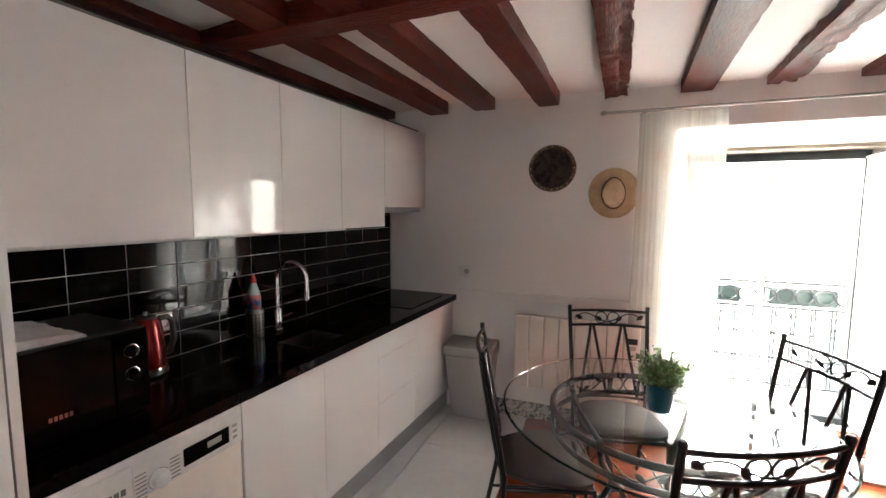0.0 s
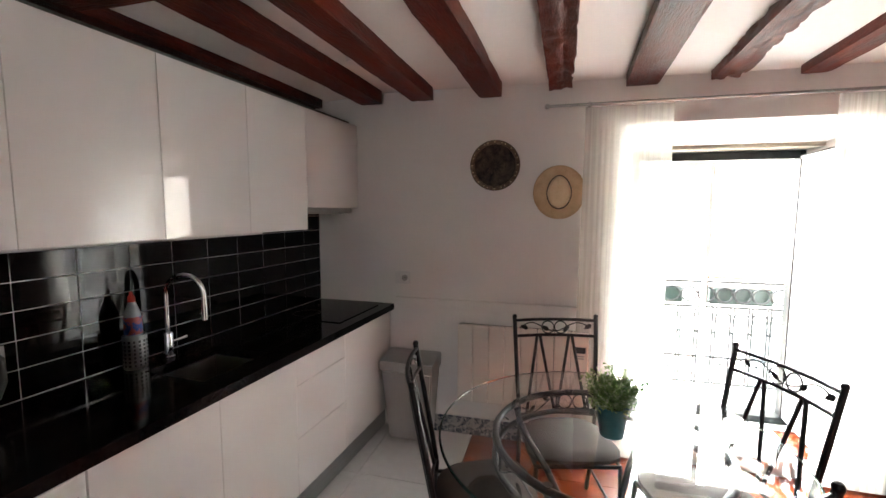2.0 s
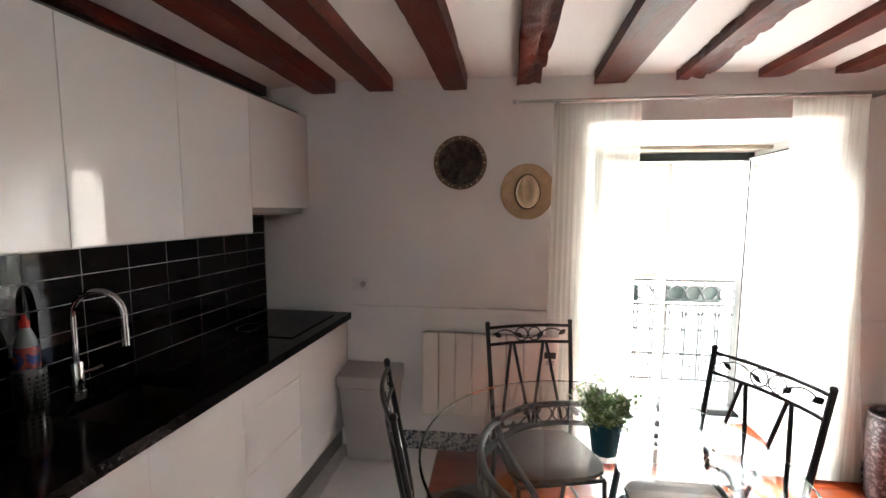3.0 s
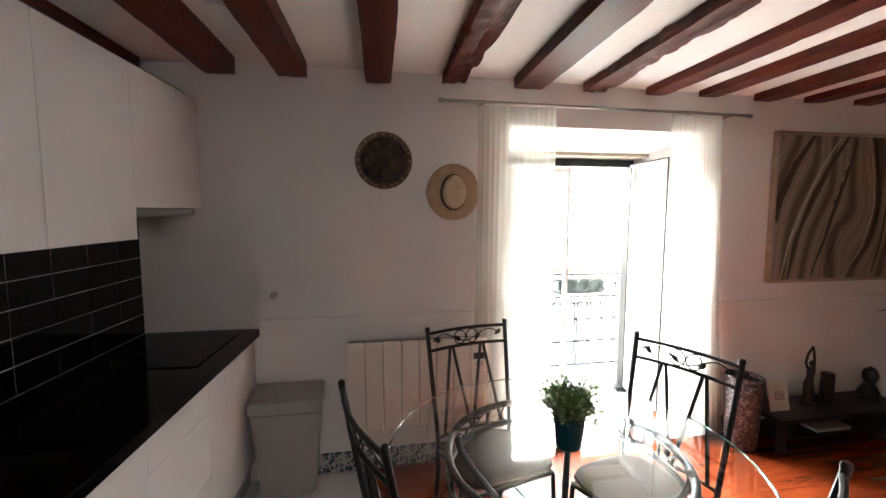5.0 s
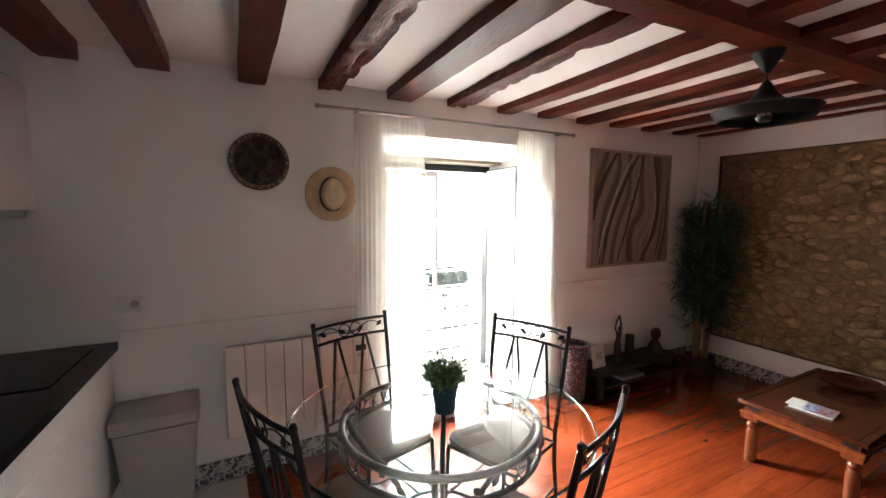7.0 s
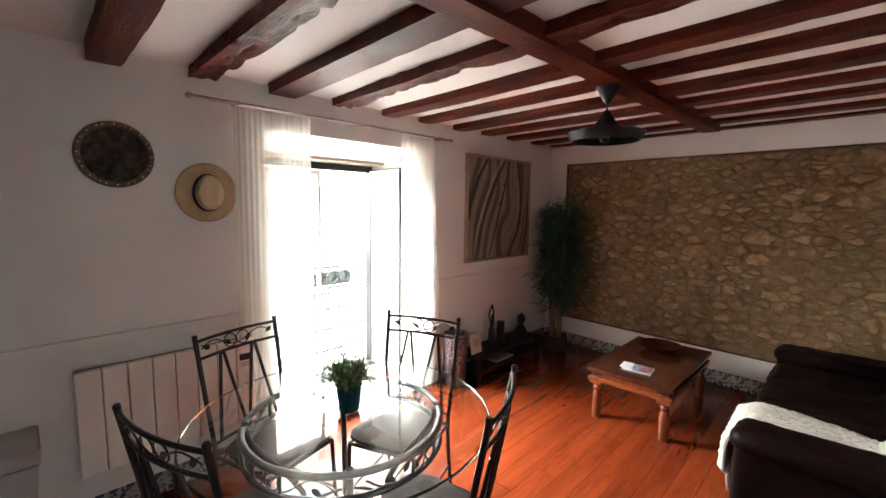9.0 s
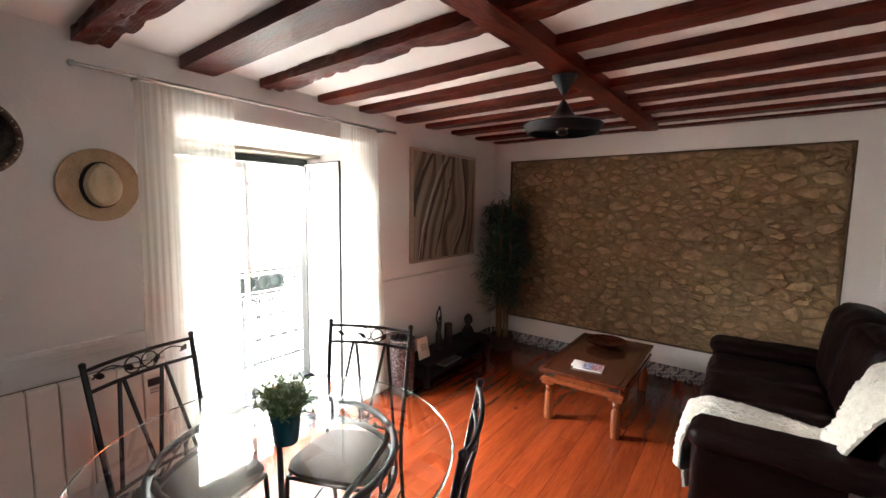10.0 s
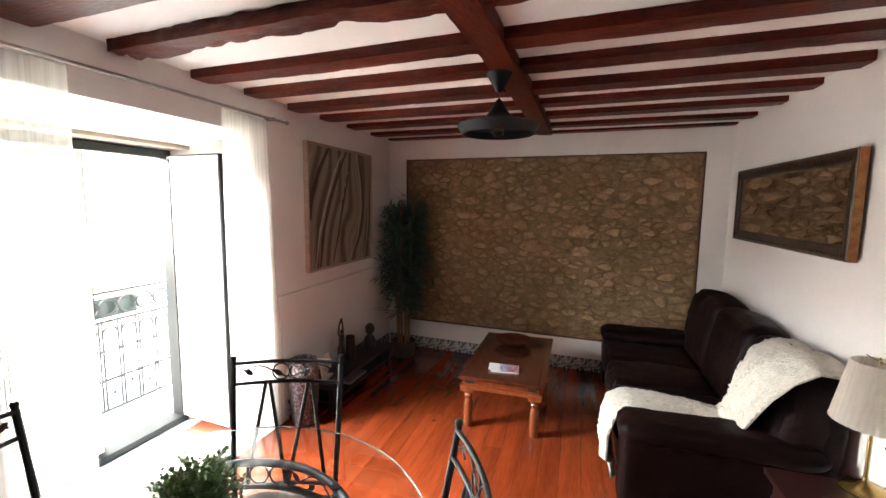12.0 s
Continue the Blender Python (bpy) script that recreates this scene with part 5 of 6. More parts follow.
def pad(x0, y0, z0, x1, y1, z1, r, puff=0.0, seed=0):
    """An upholstered block: rounded edges, gently swollen faces and soft creases."""
    bm = bmesh.new()
    c, h = Vector(((x0 + x1) / 2, (y0 + y1) / 2, (z0 + z1) / 2)), Vector(((x1 - x0) / 2, (y1 - y0) / 2, (z1 - z0) / 2))
    n = 24
    faces = []
    for ax in range(3):
        for sg in (-1, 1):
            g = []
            for i in range(n + 1):
                row = []
                for j in range(n + 1):
                    p = Vector((0, 0, 0))
                    p[ax], p[(ax + 1) % 3], p[(ax + 2) % 3] = sg, math.sin((2 * i / n - 1) * math.pi / 2), math.sin((2 * j / n - 1) * math.pi / 2)
                    q = Vector([p[k] * h[k] for k in range(3)])
                    core = Vector([max(-(h[k] - r), min(h[k] - r, q[k])) for k in range(3)])
                    d = q - core
                    q = core + (d.normalized() * r if d.length > 1e-6 else d)
                    sw = (1 - p[(ax + 1) % 3] ** 2) * (1 - p[(ax + 2) % 3] ** 2)
                    q[ax] += sg * puff * sw
                    q += Vector((1, 1, 1)) * (0.007 * noise.noise((q + c) * 7 + Vector((seed, 0, 0))) + 0.004 * noise.noise((q + c) * 19))
                    row.append(bm.verts.new(c + q))
                g.append(row)
            for i in range(n):
                for j in range(n):
                    f = (g[i][j], g[i + 1][j], g[i + 1][j + 1], g[i][j + 1])
                    bm.faces.new(f if sg > 0 else f[::-1])
    bmesh.ops.remove_doubles(bm, verts=bm.verts, dist=0.0008)
    return bm


def tilted(bm, y0, z0, deg):
    bmesh.ops.rotate(bm, verts=bm.verts, cent=(0, y0, z0), matrix=Matrix.Rotation(radians(deg), 3, "X"))
    return bm


part("base", pad(X0 + 0.10, YB0 + 0.05, 0.05, X1 - 0.10, YF0 - 0.03, 0.30, 0.03, 0.0, 1), M_LEATHER, so)
for i, x0 in enumerate((1.27, 1.755, 2.24)):
    part("seat_cushion", pad(x0, 1.74, 0.27, x0 + 0.482, YF0, 0.482, 0.06, 0.018, 2 + i), M_LEATHER, so)
for i, (x0, x1, top) in enumerate(((1.06, 1.635, 0.945), (1.63, 2.28, 0.965), (2.275, 2.93, 0.975))):
    part("back_cushion", tilted(pad(x0, 1.49, 0.38, x1, 1.76, top, 0.085, 0.03, 6 + i), 1.64, 0.4, 9), M_LEATHER, so)
part("back_frame", tilted(pad(X0 + 0.06, YB0 + 0.03, 0.10, X1 - 0.06, YB0 + 0.15, 0.80, 0.04, 0.0, 9), 1.5, 0.1, 3), M_LEATHER, so)
for x0, x1 in ((X0, X0 + 0.275), (X1 - 0.275, X1)):
    part("armrest", pad(x0 + 0.012, YB0 + 0.06, 0.05, x1 - 0.012, YF0 - 0.005, 0.50, 0.03, 0.0, 11 + x0), M_LEATHER, so)
    part("arm_pad", pad(x0, YB0 + 0.08, 0.455, x1, YF0 + 0.01, 0.568, 0.055, 0.010, 14 + x0), M_LEATHER, so)
for x in (X0 + 0.12, X1 - 0.12):
    for y in (YB0 + 0.16, YF0 - 0.12):
        part("foot", turned([(0, 0), (0.025, 0), (0.03, 0.055), (0, 0.055)], 14, (x, y, 0)), M_EBONY, so)

# fleece throw: hangs over the seat's front, crosses the seat and climbs the back
PROFILE = [(2.450, 0.13, 0.0), (2.465, 0.24, 0.0), (2.460, 0.38, 0.0), (2.430, 0.49, 0.0), (2.36, 0.525, 0.0), (2.20, 0.525, 0.0), (2.00, 0.518, 0.0), (1.87, 0.515, -0.03), (1.83, 0.57, -0.07), (1.80, 0.67, -0.12), (1.765, 0.78, -0.16), (1.71, 0.885, -0.20), (1.62, 0.950, -0.22), (1.52, 0.945, -0.23), (1.46, 0.88, -0.23)]
th = bmesh.new()
NS, NW = 120, 46
ts = [i / (len(PROFILE) - 1) for i in range(len(PROFILE))]
rows, under = [], []
for i in range(NS + 1):
    s = i / NS
    y, z, sh = (float(np.interp(s, ts, [p[k] for p in PROFILE])) for k in range(3))
    y2, z2 = (float(np.interp(min(1, s + 0.01), ts, [p[k] for p in PROFILE])) for k in range(2))
    y1, z1 = (float(np.interp(max(0, s - 0.01), ts, [p[k] for p in PROFILE])) for k in range(2))
    nrm = Vector((0, z2 - z1, -(y2 - y1))).normalized()
    if nrm.z < -0.1:
        nrm = -nrm
    r1, r2 = [], []
    for j in range(NW + 1):
        u = j / NW
        wav = 0.02 * noise.noise(Vector((s * 7, 3.1, u * 0.5)))
        x = 1.180 + sh + wav + float(np.interp(s, (0, 0.3, 0.5, 0.62, 0.8, 1.0), (0.34, 0.34, 0.31, 0.37, 0.48, 0.54))) * u
        p = Vector((x, y, z))
        edge = min(1, min(u, 1 - u) * 9)
        fur = 0.009 * noise.noise(p * 60) + 0.008 * noise.noise(p * 130)
        fold = 0.012 * math.sin(u * 9 + s * 5) * (1 if s > 0.42 else 0.4)
        r1.append(th.verts.new(p + nrm * (0.014 + 0.020 * edge + fur + fold) + Vector((fur * 0.6, 0, 0))))
        r2.append(th.verts.new(p + nrm * (0.002 + fold * 0.6)))
    rows.append(r1), under.append(r2)
for i in range(NS):
    for j in range(NW):
        th.faces.new((rows[i][j], rows[i + 1][j], rows[i + 1][j + 1], rows[i][j + 1]))
        th.faces.new((under[i][j], under[i][j + 1], under[i + 1][j + 1], under[i + 1][j]))
    for j in (0, NW):
        th.faces.new((rows[i][j], under[i][j], under[i + 1][j], rows[i + 1][j]))
for i in (0, NS):
    for j in range(NW):
        th.faces.new((rows[i][j], rows[i][j + 1], under[i][j + 1], under[i][j]))
solid("throw_blanket", th, M_FLEECE, "cream fluffy fleece throw draped over the leather sofa", "throw")

# ---- side table and lamp ----
sd2 = thing("side_table", "dark red mahogany side table beside the sofa", "side table", at=pose(0.55, 1.665, 0))
part("tabletop", boxed(-0.223, -0.225, 0.555, 0.225, 0.21, 0.58, 0.006), M_MAHOGANY, sd2, smooth=False)
part("apron", boxed(-0.205, -0.185, 0.47, 0.195, 0.18, 0.555), M_MAHOGANY, sd2, smooth=False)
for x in (-0.19, 0.18):
    for y in (-0.17, 0.165):
        part("leg", boxed(x - 0.02, y - 0.02, 0, x + 0.02, y + 0.02, 0.47, 0.003), M_MAHOGANY, sd2, smooth=False)
lp = thing("table_lamp", "brass table lamp with a pleated cream shade on the side table", "lamp", at=pose(0.715, 1.560, 0.58))
part("base", turned([(0, 0), (0.075, 0), (0.078, 0.008), (0.066, 0.022), (0.030, 0.032), (0.012, 0.046), (0.010, 0.06), (0, 0.06)], 32), M_BRASS, lp)
part("stem", tube(bmesh.new(), [(0, 0, 0.05), (0, 0, 0.42)], 0.0075, 10), M_BRASS, lp)
part("shade", turned([(0.130, 0.283), (0.127, 0.288), (0.085, 0.523), (0.083, 0.526), (0.081, 0.523), (0.123, 0.288)], 144, wave=0.014, waves=36), M_SHADE, lp, "pleated cream fabric shade")
part("finial", turned([(0, 0.52), (0.006, 0.52), (0.006, 0.54), (0, 0.55)], 10), M_BRASS, lp)
part("spider", tube(bmesh.new(), [(-0.082, 0, 0.532), (0.082, 0, 0.532)], 0.002, 5), M_BRASS, lp)
co = solid("wall_screw", turned([(0, 0), (0.008, 0), (0.008, 0.006), (0, 0.008)], 10), M_EBONY, "small dark screw hook low on the white wall", "hook", at=pose(0.99, YS, 0.72, -90, 0, 0))

# ---- mirror ----
mr = thing("wall_mirror", "long mirror in an aged bronze beaded frame above the sofa", "mirror", at=pose(1.930, YS + 0.026, 1.708, 0, 0, 0.5))
HW, HH, FW = 0.748, 0.269, 0.072
part("glass", boxed(-HW + FW, 0.018, -HH + FW, HW - FW, 0.024, HH - FW), M_MIRROR, mr, smooth=False)
part("backing", boxed(-HW + 0.01, 0.001, -HH + 0.01, HW - 0.01, 0.018, HH - 0.01), M_EBONY, mr, smooth=False)


def frame_bar(length):
    bm = bmesh.new()
    prof = [(0, 0.002), (0, 0.036), (0.006, 0.044), (0.020, 0.046), (0.032, 0.038), (0.060, 0.034), (0.070, 0.026), (FW, 0.024), (FW, 0.002)]
    a = [bm.verts.new((-length + d, h, d)) for d, h in prof]
    b = [bm.verts.new((length - d, h, d)) for d, h in prof]
    for i in range(len(prof)):
        j = (i + 1) % len(prof)
        bm.faces.new((a[i], a[j], b[j], b[i]))
    bm.faces.new(a), bm.faces.new(b[::-1])
    return bm


for k, (ln, x, z) in enumerate(((HW, 0, -HH), (HH, HW, 0), (HW, 0, HH), (HH, -HW, 0))):
    part("frame_bar", frame_bar(ln), M_GILT, mr, smooth=False, at=pose(x, 0, z, 0, -90 * k, 0))
part("outer_edge", boxed(-HW - 0.004, 0.001, -HH, -HW, 0.037, HH), M_GILTEDGE, mr, "warm bronze side edge", False)
for i in range(48):
    z = -HH + 0.012 + i * (2 * HH - 0.024) / 47
    part("bead", blob(bmesh.new(), (-HW + 0.002, 0.042, z), (0.0055, 0.0055, 0.0055), 1), M_CHROME, mr)

plug = thing("wall_hook", "small dark screw hook in the white wall beside the lamp", "hook", at=pose(0.86, YS, 0.70, -90, 0, 0))
part("hook", turned([(0, 0.016), (0.006, 0.014), (0.009, 0.008), (0.006, 0.003), (0.004, -0.002)], 12), M_BRONZE, plug)

# ---- corner: jar, low bench, ornaments, bamboo ----
jr = thing("umbrella_jar", "tall mottled dark mosaic jar standing by the curtain", "jar", at=pose(1.345, 4.63, 0))
part("body", turned([(0, 0), (0.085, 0), (0.095, 0.02), (0.105, 0.20), (0.112, 0.40), (0.110, 0.46), (0.100, 0.48)], 36), M_JAR, jr)
part("lip", turned([(0.098, 0.475), (0.112, 0.485), (0.114, 0.498), (0.106, 0.502), (0.098, 0.49), (0.096, 0.475)], 36), M_JAR, jr, "rolled mosaic lip")
# black disc across the mouth stands for the shade inside the jar
part("mouth_shade", turned([(0, 0.465), (0.097, 0.470), (0.097, 0.478)], 36), M_EBONY, jr)
bh = thing("low_bench", "low black wooden bench with a lower shelf against the wall", "bench")
part("bench_top", boxed(1.50, 4.48, 0.205, 2.62, 4.79, 0.235, 0.004), M_EBONY, bh, smooth=False)
part("lower_shelf", boxed(1.53, 4.51, 0.07, 2.59, 4.77, 0.09, 0.003), M_EBONY, bh, smooth=False)
for x in (1.52, 2.56):
    for y in (4.49, 4.74):
        part("leg", boxed(x, y, 0, x + 0.045, y + 0.04, 0.205, 0.003), M_EBONY, bh, smooth=False)
sb = thing("folded_cloth", "grey folded cloth on the bench's lower shelf", "cloth")
part("cloth", boxed(1.86, 4.53, 0.090, 2.16, 4.70, 0.115, 0.012), M_PLASTICGREY, sb)
cd = thing("framed_card", "small cream card leaning on the low bench", "card", at=pose(1.625, 4.60, 0.238, -14, 5, 8))
part("card", boxed(-0.095, -0.006, 0, 0.095, 0.006, 0.19, 0.002, 1), M_CARD, cd, smooth=False)
for i in range(4):
    part("print_line", boxed(-0.05, -0.0075, 0.075 + i * 0.016, 0.05, -0.006, 0.081 + i * 0.016), M_INK, cd, smooth=False)
# slender dancer-like carving, plain
st = bmesh.new()
tube(st, [(0, 0, 0), (0, 0, 0.03)], [0.05, 0.042], 16)
tube(st, [(0, 0, 0.03), (0.004, 0, 0.09), (-0.004, 0, 0.15), (0.006, 0, 0.20), (0.012, 0, 0.25), (0.010, 0, 0.275)], [0.030, 0.034, 0.030, 0.020, 0.026, 0.014], 14)
blob(st, (0.016, 0, 0.30), (0.018, 0.018, 0.024), 2)
tube(st, [(-0.012, 0, 0.255), (-0.040, 0, 0.31), (-0.026, 0, 0.37), (0.008, 0, 0.415)], [0.010, 0.009, 0.008, 0.008], 8)
tube(st, [(0.034, 0, 0.255), (0.036, 0, 0.32), (0.026, 0, 0.38), (0.010, 0, 0.425)], [0.010, 0.009, 0.008, 0.009], 8)
solid("statuette", st, M_EBONY, "slender black carved statuette with raised arms on the bench", "statuette", at=pose(1.925, 4.66, 0.235))
bx = bmesh.new()
lathe(bx, [(0, 0), (0.042, 0), (0.044, 0.02), (0.040, 0.19), (0.042, 0.215), (0.036, 0.222), (0, 0.222)], 20)
solid("black_vase", bx, M_EBONY, "straight black wooden vase on the bench", "vase", at=pose(2.09, 4.66, 0.235))
bu = bmesh.new()
tube(bu, [(0, 0, 0), (0, 0, 0.05), (0, 0, 0.10), (0.004, 0, 0.125)], [0.075, 0.082, 0.055, 0.034], 18)
blob(bu, (0.006, 0, 0.185), (0.058, 0.056, 0.068), 3, rough=0.08)
blob(bu, (0.030, -0.030, 0.175), (0.022, 0.022, 0.028), 2)
solid("carved_bust", bu, M_EBONY, "dark carved head ornament on the bench", "ornament", at=pose(2.47, 4.66, 0.235) @ Matrix.Diagonal((0.82, 0.82, 0.95, 1)))

bb = thing("bamboo_plant", "tall dark green artificial bamboo in a basket in the corner", "plant", at=pose(2.93, 4.48, 0))
part("basket", turned([(0, 0), (0.11, 0), (0.125, 0.03), (0.135, 0.17), (0.128, 0.175), (0.120, 0.16), (0, 0.15)], 28), M_WICKER, bb, "dark woven basket")
lv, rg = bmesh.new(), random.Random(11)
for k in range(8):
    a = k * 0.785
    x, y = 0.06 * math.cos(a), 0.06 * math.sin(a)
    h = rg.uniform(1.55, 1.84)
    lean = (rg.uniform(-0.07, 0.05), rg.uniform(-0.08, 0.04))
    cane = [(x + lean[0] * i / 12, y + lean[1] * i / 12, 0.14 + (h - 0.14) * i / 12) for i in range(13)]
    part("cane", tube(bmesh.new(), cane, [0.0125 if i % 2 else 0.0140 for i in range(13)], 8), M_CANE, bb, "pale brown cane")
    for i in range(58):
        z = 0.50 + (h - 0.02 - 0.50) * (i / 58) ** 0.8
        base = Vector((x + lean[0] * z / h, y + lean[1] * z / h, z))
        az = rg.uniform(0, 2 * math.pi)
        out = Vector((math.cos(az), math.sin(az), rg.uniform(-0.1, 0.6)))
        wide = (0.55 if z < 0.75 else 1.0 if z < 1.5 else 0.75) * (0.8 + 0.5 * noise.noise(Vector((math.cos(az) * 1.3, math.sin(az) * 1.3, z * 3.0))))
        twig = base + out.normalized() * rg.uniform(0.12, 0.33) * wide
        tube(lv, [base, base.lerp(twig, 0.5) + Vector((0, 0, 0.012)), twig], 0.0018, 4)
        for m in range(8):
            p = base.lerp(twig, 0.35 + 0.65 * m / 7)
            d = out * 1.2 + Vector((rg.gauss(0, 0.7), rg.gauss(0, 0.7), rg.gauss(-0.35, 0.6)))
            leaf_quad(lv, p, d, rg.uniform(0.09, 0.17), rg.uniform(0.015, 0.024), 0.1)
for v in lv.verts:
    wx = v.co.x + 2.93
    if wx > 3.20:
        v.co.x = 3.20 - 2.93 - (wx - 3.20) * 0.2
    if v.co.y + 4.48 > 4.79:
        v.co.y = 0.31 - (v.co.y - 0.31) * 0.2
tagged(part("foliage", lv, M_BAMBOOLEAF, bb, "dense narrow dark green leaves", False), kind="stuff")

# ---- pieces of the setting: boards, tiles, skirting, stones ----
def cell(name, sx, sy, sz, bevel, mat):
    """A mesh for one bevelled piece, its base at z = 0, shared by its likes."""
    bm = bmesh.new()
    b = bevel
    lo = [bm.verts.new(p) for p in ((0, 0, 0), (sx, 0, 0), (sx, sy, 0), (0, sy, 0))]
    md = [bm.verts.new(p) for p in ((0, 0, sz - b), (sx, 0, sz - b), (sx, sy, sz - b), (0, sy, sz - b))]
    hi = [bm.verts.new(p) for p in ((b, b, sz), (sx - b, b, sz), (sx - b, sy - b, sz), (b, sy - b, sz))]
    bm.faces.new(hi)
    for q, s in ((lo, md), (md, hi)):
        for i in range(4):
            bm.faces.new((q[i], q[(i + 1) % 4], s[(i + 1) % 4], s[i]))
    return mesh_of(name, bm, mat, False)


def piece(name, me, parent, m):
    ob = new(name, me)
    ob.matrix_basis = m
    ob.parent = parent
    return ob


rp = random.Random(3)
boards = thing("floor_boards", "glossy orange-red varnished pine floorboards", "floor", kind="structure")
PW, cache = 0.132, {}


def board_row(y, x0, x1):
    x = x0
    first = True
    while x < x1 - 0.01:
        ln = round(rp.uniform(0.5, 2.2) if first else rp.uniform(1.6, 2.6), 1)
        first = False
        ln = min(ln, x1 - x)
        if x1 - (x + ln) < 0.4:
            ln = x1 - x
        key = round(ln, 2)
        if key not in cache:
            cache[key] = cell("board", key - 0.001, PW - 0.001, 0.014, 0.0008, M_PLANK)
        piece("board", cache[key], boards, pose(x, y, -0.014 + rp.uniform(-0.0004, 0.0004)))
        x += ln


y = YS
while y < YW - 0.02:
    board_row(y, XT, 3.26)
    y += PW
y = YS - PW
while y > YR:
    board_row(y, XT, 0.28)
    y -= PW
# the white is glare painted on a wooden step; the board patch is unglared
step = thing("door_step", "raised wooden step in the balcony door recess, whitened for glare", "step", kind="structure")
part("step_top", boxed(-0.30, YW + 0.004, 0.08, 1.08, 5.335, 0.105, 0.004, 1), M_WHITEPAINTGLARE, step, "wooden step top coloured white for glare", False)
part("step_body", boxed(-0.30, YW + 0.012, -0.012, 1.08, 5.44, 0.08), M_WHITEPAINTGLARE, step, smooth=False)
part("board", boxed(0.80, YW + 0.06, 0.105, 1.04, 5.22, 0.112, 0.002, 1), M_PLANK, step, "patch of varnished wood left out of the glare", False)

tiles = thing("floor_tiles", "polished white marble floor tiles in the kitchen", "floor", kind="structure")
big = cell("tile", 0.597, 0.597, 0.014, 0.001, M_FLOORTILE)
for i in range(3):
    for j in range(11):
        piece("tile", big, tiles, pose(XT - 0.003 - 0.6 * (i + 1), YW - 0.01 - 0.6 * (j + 1), -0.0142))

splash = thing("tile_splashback", "glossy black rectangular wall tiles with pale grout behind the worktop", "tiles", at=KITCHEN, kind="structure")
part("grout", boxed(0.001, -2.60, WT + 0.0005, 0.0075, -0.003, 1.632), M_GROUT, splash, smooth=False)
tl = cell("tile", 0.2018, 0.1017, 0.0035, 0.0012, M_BLACKTILE)
end_tl = cell("tile", 0.186, 0.1017, 0.0035, 0.0012, M_BLACKTILE)
turn = Matrix(((0, 0, 1, 0), (1, 0, 0, 0), (0, 1, 0, 0), (0, 0, 0, 1)))
for r in range(6):
    z = 1.463 - 0.1047 * 4 + 0.1047 * r
    for k in range(12):
        yy = -2.444 + 0.2045 * k
        if (z + 0.1 > 1.50 and yy < -0.62) or z > 1.57:
            continue
        piece("tile", end_tl if k == 11 else tl, splash, Matrix.Translation((0.0065, yy, z + 0.0014)) @ turn @ pose(0, 0, 0, rp.uniform(-0.25, 0.25), rp.uniform(-0.25, 0.25), 0))
low_t = cell("tile", 0.2018, 0.107, 0.0035, 0.0012, M_BLACKTILE)
for k in range(11):
    piece("tile", low_t, splash, Matrix.Translation((0.0065, -2.444 + 0.2045 * k, WT + 0.003)) @ turn)
piece("tile", cell("tile", 0.186, 0.107, 0.0035, 0.0012, M_BLACKTILE), splash, Matrix.Translation((0.0065, -0.1945, WT + 0.003)) @ turn)

skn = thing("baseboard_north", "blue and white painted tile skirting along the balcony wall", "skirting", kind="structure")
ske = thing("baseboard_east", "blue and white painted tile skirting below the stone panel", "skirting", at=EAST, kind="structure")
sk_t = cell("tile", 0.131, 0.126, 0.010, 0.002, M_AZULEJO)
face_n = Matrix(((1, 0, 0, 0), (0, 0, -1, 0), (0, 1, 0, 0), (0, 0, 0, 1)))
for x0, n in ((-1.80, 11), (1.10, 16)):
    for i in range(n):
        piece("tile", sk_t, skn, Matrix.Translation((x0 + i * 0.1335, YW - 0.001, 0.001)) @ face_n)
face_e = Matrix(((0, 0, -1, 0), (-1, 0, 0, 0), (0, 1, 0, 0), (0, 0, 0, 1)))
for i in range(25):
    piece("tile", sk_t, ske, Matrix.Translation((-0.001, -0.02 - i * 0.1335, 0.001)) @ face_e)

# stone panel: mortar bed and rubble stones set in it
bed = bmesh.new()
NY, NZ = 150, 96
PY0, PY1, PZ0, PZ1 = -3.198, -0.228, 0.325, 2.18
g = []
for i in range(NY + 1):
    row = []
    for j in range(NZ + 1):
        yy, zz = PY0 + (PY1 - PY0) * i / NY, PZ0 + (PZ1 - PZ0) * j / NZ
        p = Vector((0, yy * 5, zz * 8))
        h = 0.012 * noise.noise(p) + 0.009 * noise.noise(p * 2.7) + 0.006 * noise.noise(p * 6)
        row.append(bed.verts.new((0.023 - h, yy, zz)))
    g.append(row)
for i in range(NY):
    for j in range(NZ):
        bed.faces.new((g[i][j], g[i][j + 1], g[i + 1][j + 1], g[i + 1][j]))
panel = thing("stone_panel", "bare rubble stone wall panel with earthen mortar in a white wall", "stone wall", at=EAST, kind="structure")
part("mortar", bed, M_MORTAR, panel)
eb = bmesh.new()
for a in ((PY0 - 0.004, PZ0 - 0.003, PY0 + 0.006, PZ1 + 0.003), (PY1 - 0.006, PZ0 - 0.003, PY1 + 0.004, PZ1 + 0.003), (PY0, PZ0 - 0.004, PY1, PZ0 + 0.006), (PY0, PZ1 - 0.006, PY1, PZ1 + 0.004)):
    box(eb, -0.002, a[0], a[1], 0.05, a[2], a[3])
part("panel_edge", eb, M_EDGE, panel, "dark plaster edge", False)


rs = random.Random(21)
FLAT = 1.85        # stones lie flat: wider than high
# rubble stones: seeds of uneven weight share the panel out between them
seeds = []
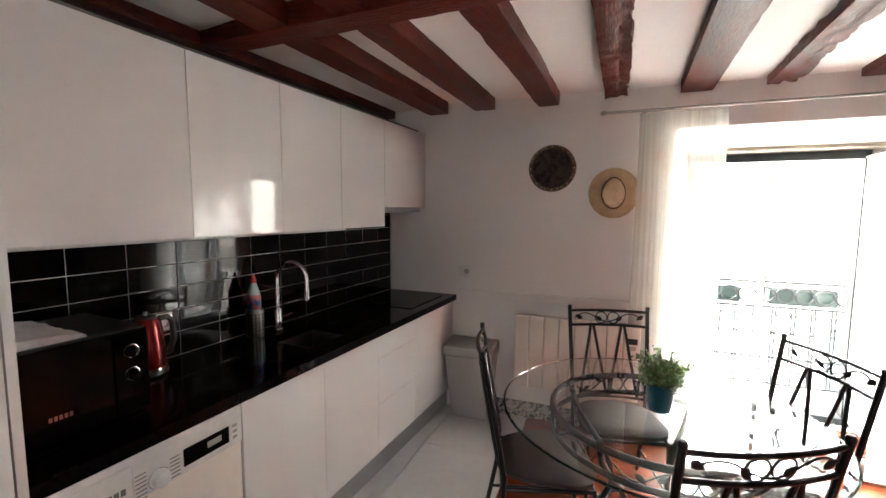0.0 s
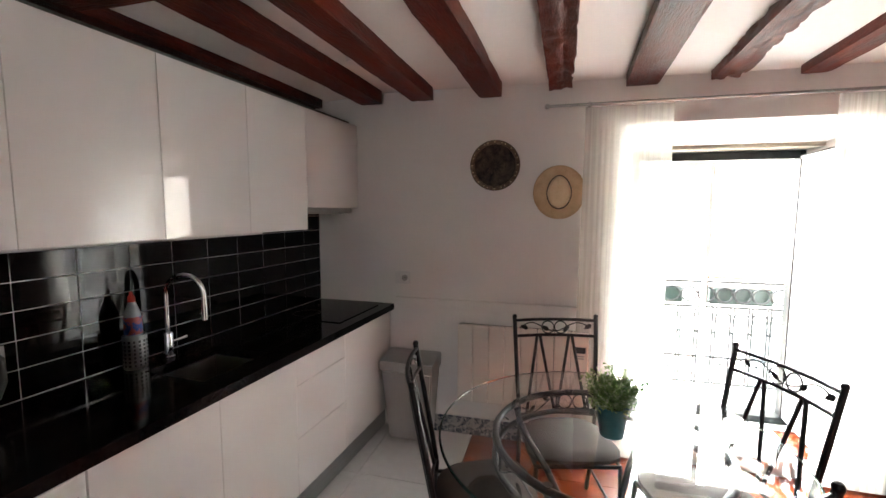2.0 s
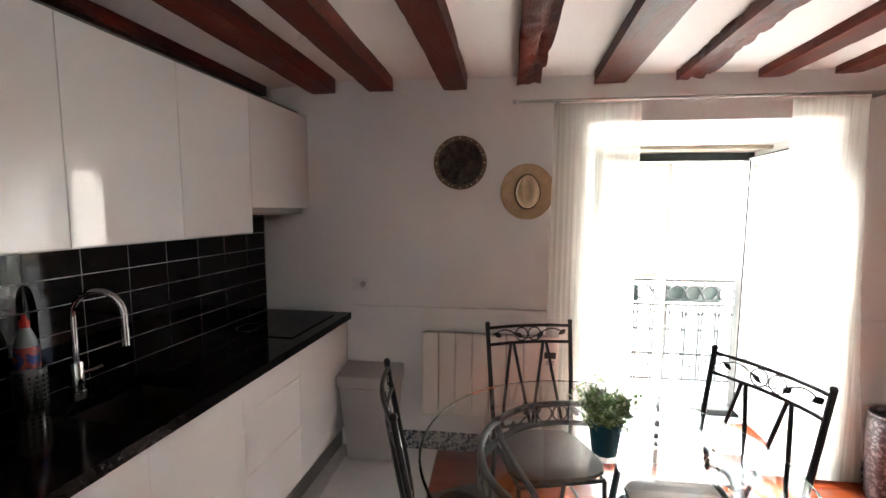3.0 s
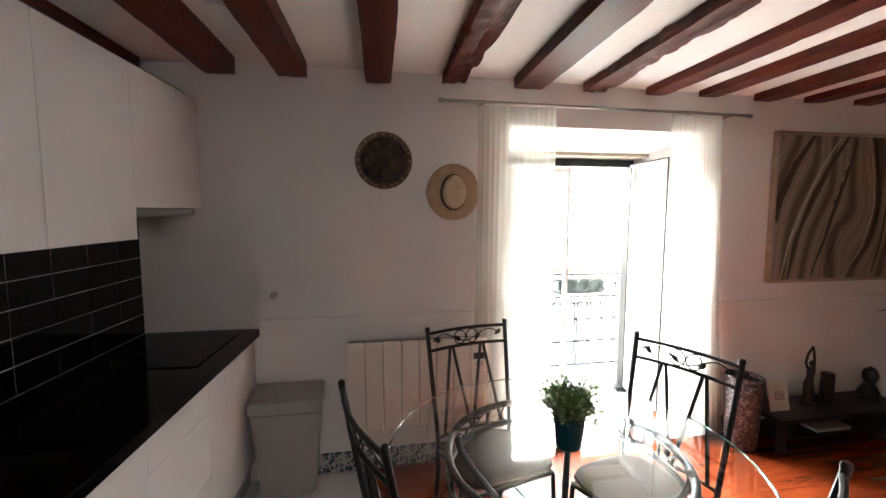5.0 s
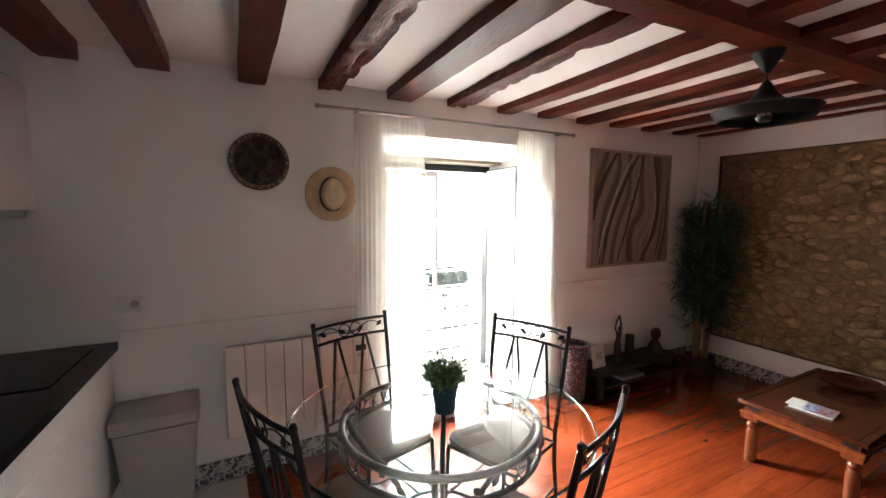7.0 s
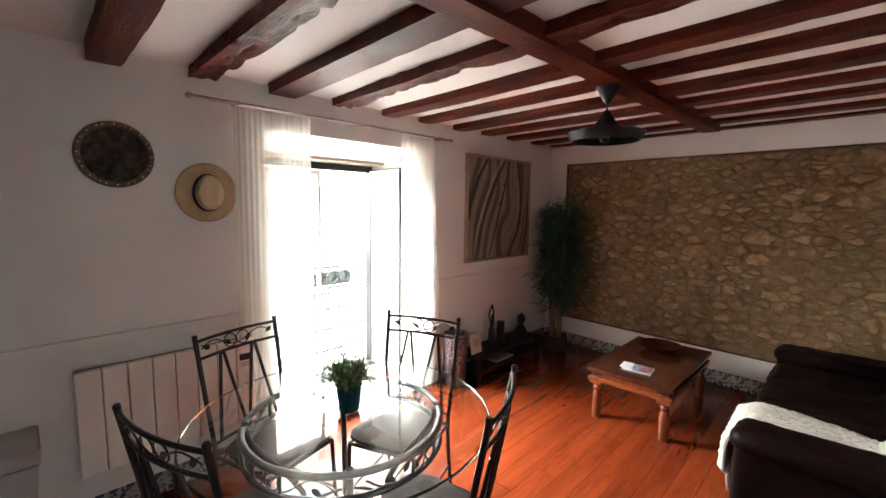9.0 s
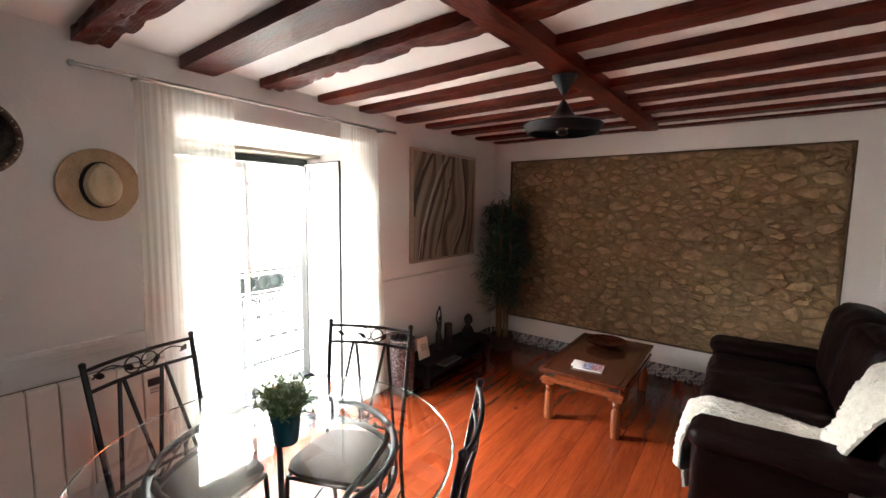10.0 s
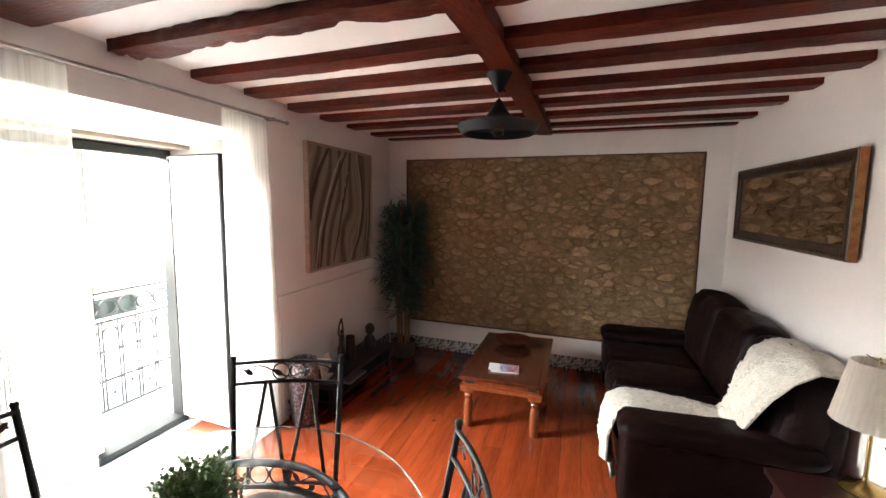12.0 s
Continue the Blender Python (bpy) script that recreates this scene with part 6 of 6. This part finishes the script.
for count, wgt in ((22, 0.105), (64, 0.066), (170, 0.041), (420, 0.023)):
    for _ in range(count):
        for _ in range(30):
            w = wgt * rs.uniform(0.85, 1.2)
            yy, zz = rs.uniform(PY0 + 0.02, PY1 - 0.02), rs.uniform(PZ0 + 0.02, PZ1 - 0.02)
            if all((yy - y2) ** 2 + ((zz - z2) * FLAT) ** 2 > (0.95 * (w + w2)) ** 2 for y2, z2, w2 in seeds):
                seeds.append((yy, zz, w))
                break


def cell(k):
    """The outline of one stone: its share of the panel among its neighbours."""
    y0, z0, w0 = seeds[k]
    poly = [(-0.2, -0.2), (0.2, -0.2), (0.2, 0.2), (-0.2, 0.2)]
    for i, (y1, z1, w1) in enumerate(seeds):
        dy, dz = y1 - y0, (z1 - z0) * FLAT
        d2 = dy * dy + dz * dz
        if i == k or d2 > 0.16:
            continue
        lim = (d2 + w0 * w0 - w1 * w1) / 2
        out = []
        for (a, b), (c, d) in zip(poly, poly[1:] + poly[:1]):
            p, q = a * dy + b * dz - lim, c * dy + d * dz - lim
            if p <= 0:
                out.append((a, b))
            if (p < 0 < q) or (q < 0 < p):
                f = p / (p - q)
                out.append((a + (c - a) * f, b + (d - b) * f))
        poly = out
        if len(poly) < 3:
            return []
    return [(max(PY0 + 0.006 - y0, min(PY1 - 0.006 - y0, a)), max(PZ0 + 0.006 - z0, min(PZ1 - 0.006 - z0, b / FLAT))) for a, b in poly]


def stone_rings(k):
    """Points and faces of one rough stone in front of the mortar bed."""
    poly = cell(k)
    if len(poly) < 3:
        return None
    n = 16
    per = [math.dist(a, b) for a, b in zip(poly, poly[1:] + poly[:1])]
    total, line = sum(per), []
    for i in range(n):
        s, j = total * i / n, 0
        while s > per[j] and s > 1e-9:
            s -= per[j]
            j = (j + 1) % len(poly)
        a, b, f = poly[j], poly[(j + 1) % len(poly)], s / max(per[j], 1e-6)
        line.append((a[0] + (b[0] - a[0]) * f, a[1] + (b[1] - a[1]) * f))
    cy, cz = sum(p[0] for p in line) / n, sum(p[1] for p in line) / n
    size = math.sqrt(total / 4)
    r = random.Random(k)
    shrink, proud = r.uniform(0.58, 0.94), r.uniform(0.004, 0.026) * (0.6 + size)
    tilt = (r.uniform(-0.10, 0.10), r.uniform(-0.10, 0.10))
    pts, faces = [], []
    for q, (rad, h) in enumerate(((1.02, -0.4), (1.0, 0.35), (0.88, 0.85), (0.5, 1.0))):
        for a, b in line:
            u, v = (a - cy) * rad * shrink, (b - cz) * rad * shrink
            jag = 1 + (0.30 * noise.noise(Vector((u * 26, v * 26, k * 1.7))) + 0.12 * noise.noise(Vector((u * 75, v * 75, k))) if q < 3 else 0)
            u, v = u * jag, v * jag
            pts.append((0.024 - proud * (h + (r.uniform(-0.30, 0.30) if q else 0)) + tilt[0] * u + tilt[1] * v, u, v))
    pts.append((0.024 - proud * (1 + r.uniform(-0.2, 0.1)), 0, 0))
    for q in range(3):
        for i in range(n):
            faces.append((q * n + i, q * n + (i + 1) % n, q * n + n + (i + 1) % n, q * n + n + i))
    for i in range(n):
        faces.append((3 * n + i, 3 * n + (i + 1) % n, 4 * n))
    return pts, faces, (0, seeds[k][0] + cy, seeds[k][1] + cz)


rest = bmesh.new()
built = 0
for k in range(len(seeds)):
    made = stone_rings(k)
    if not made:
        continue
    pts, faces, at = made
    if built < 295:
        me = bpy.data.meshes.new("stone")
        me.from_pydata(pts, [], faces)
        me.materials.append(M_STONE)
        for p in me.polygons:
            p.use_smooth = True
        piece("stone", me, panel, Matrix.Translation(at))
        built += 1
    else:
        vs = [rest.verts.new(Vector(p) + Vector(at)) for p in pts]
        for f in faces:
            rest.faces.new([vs[i] for i in f])
tagged(part("small_stones", rest, M_STONE, panel), kind="stuff")
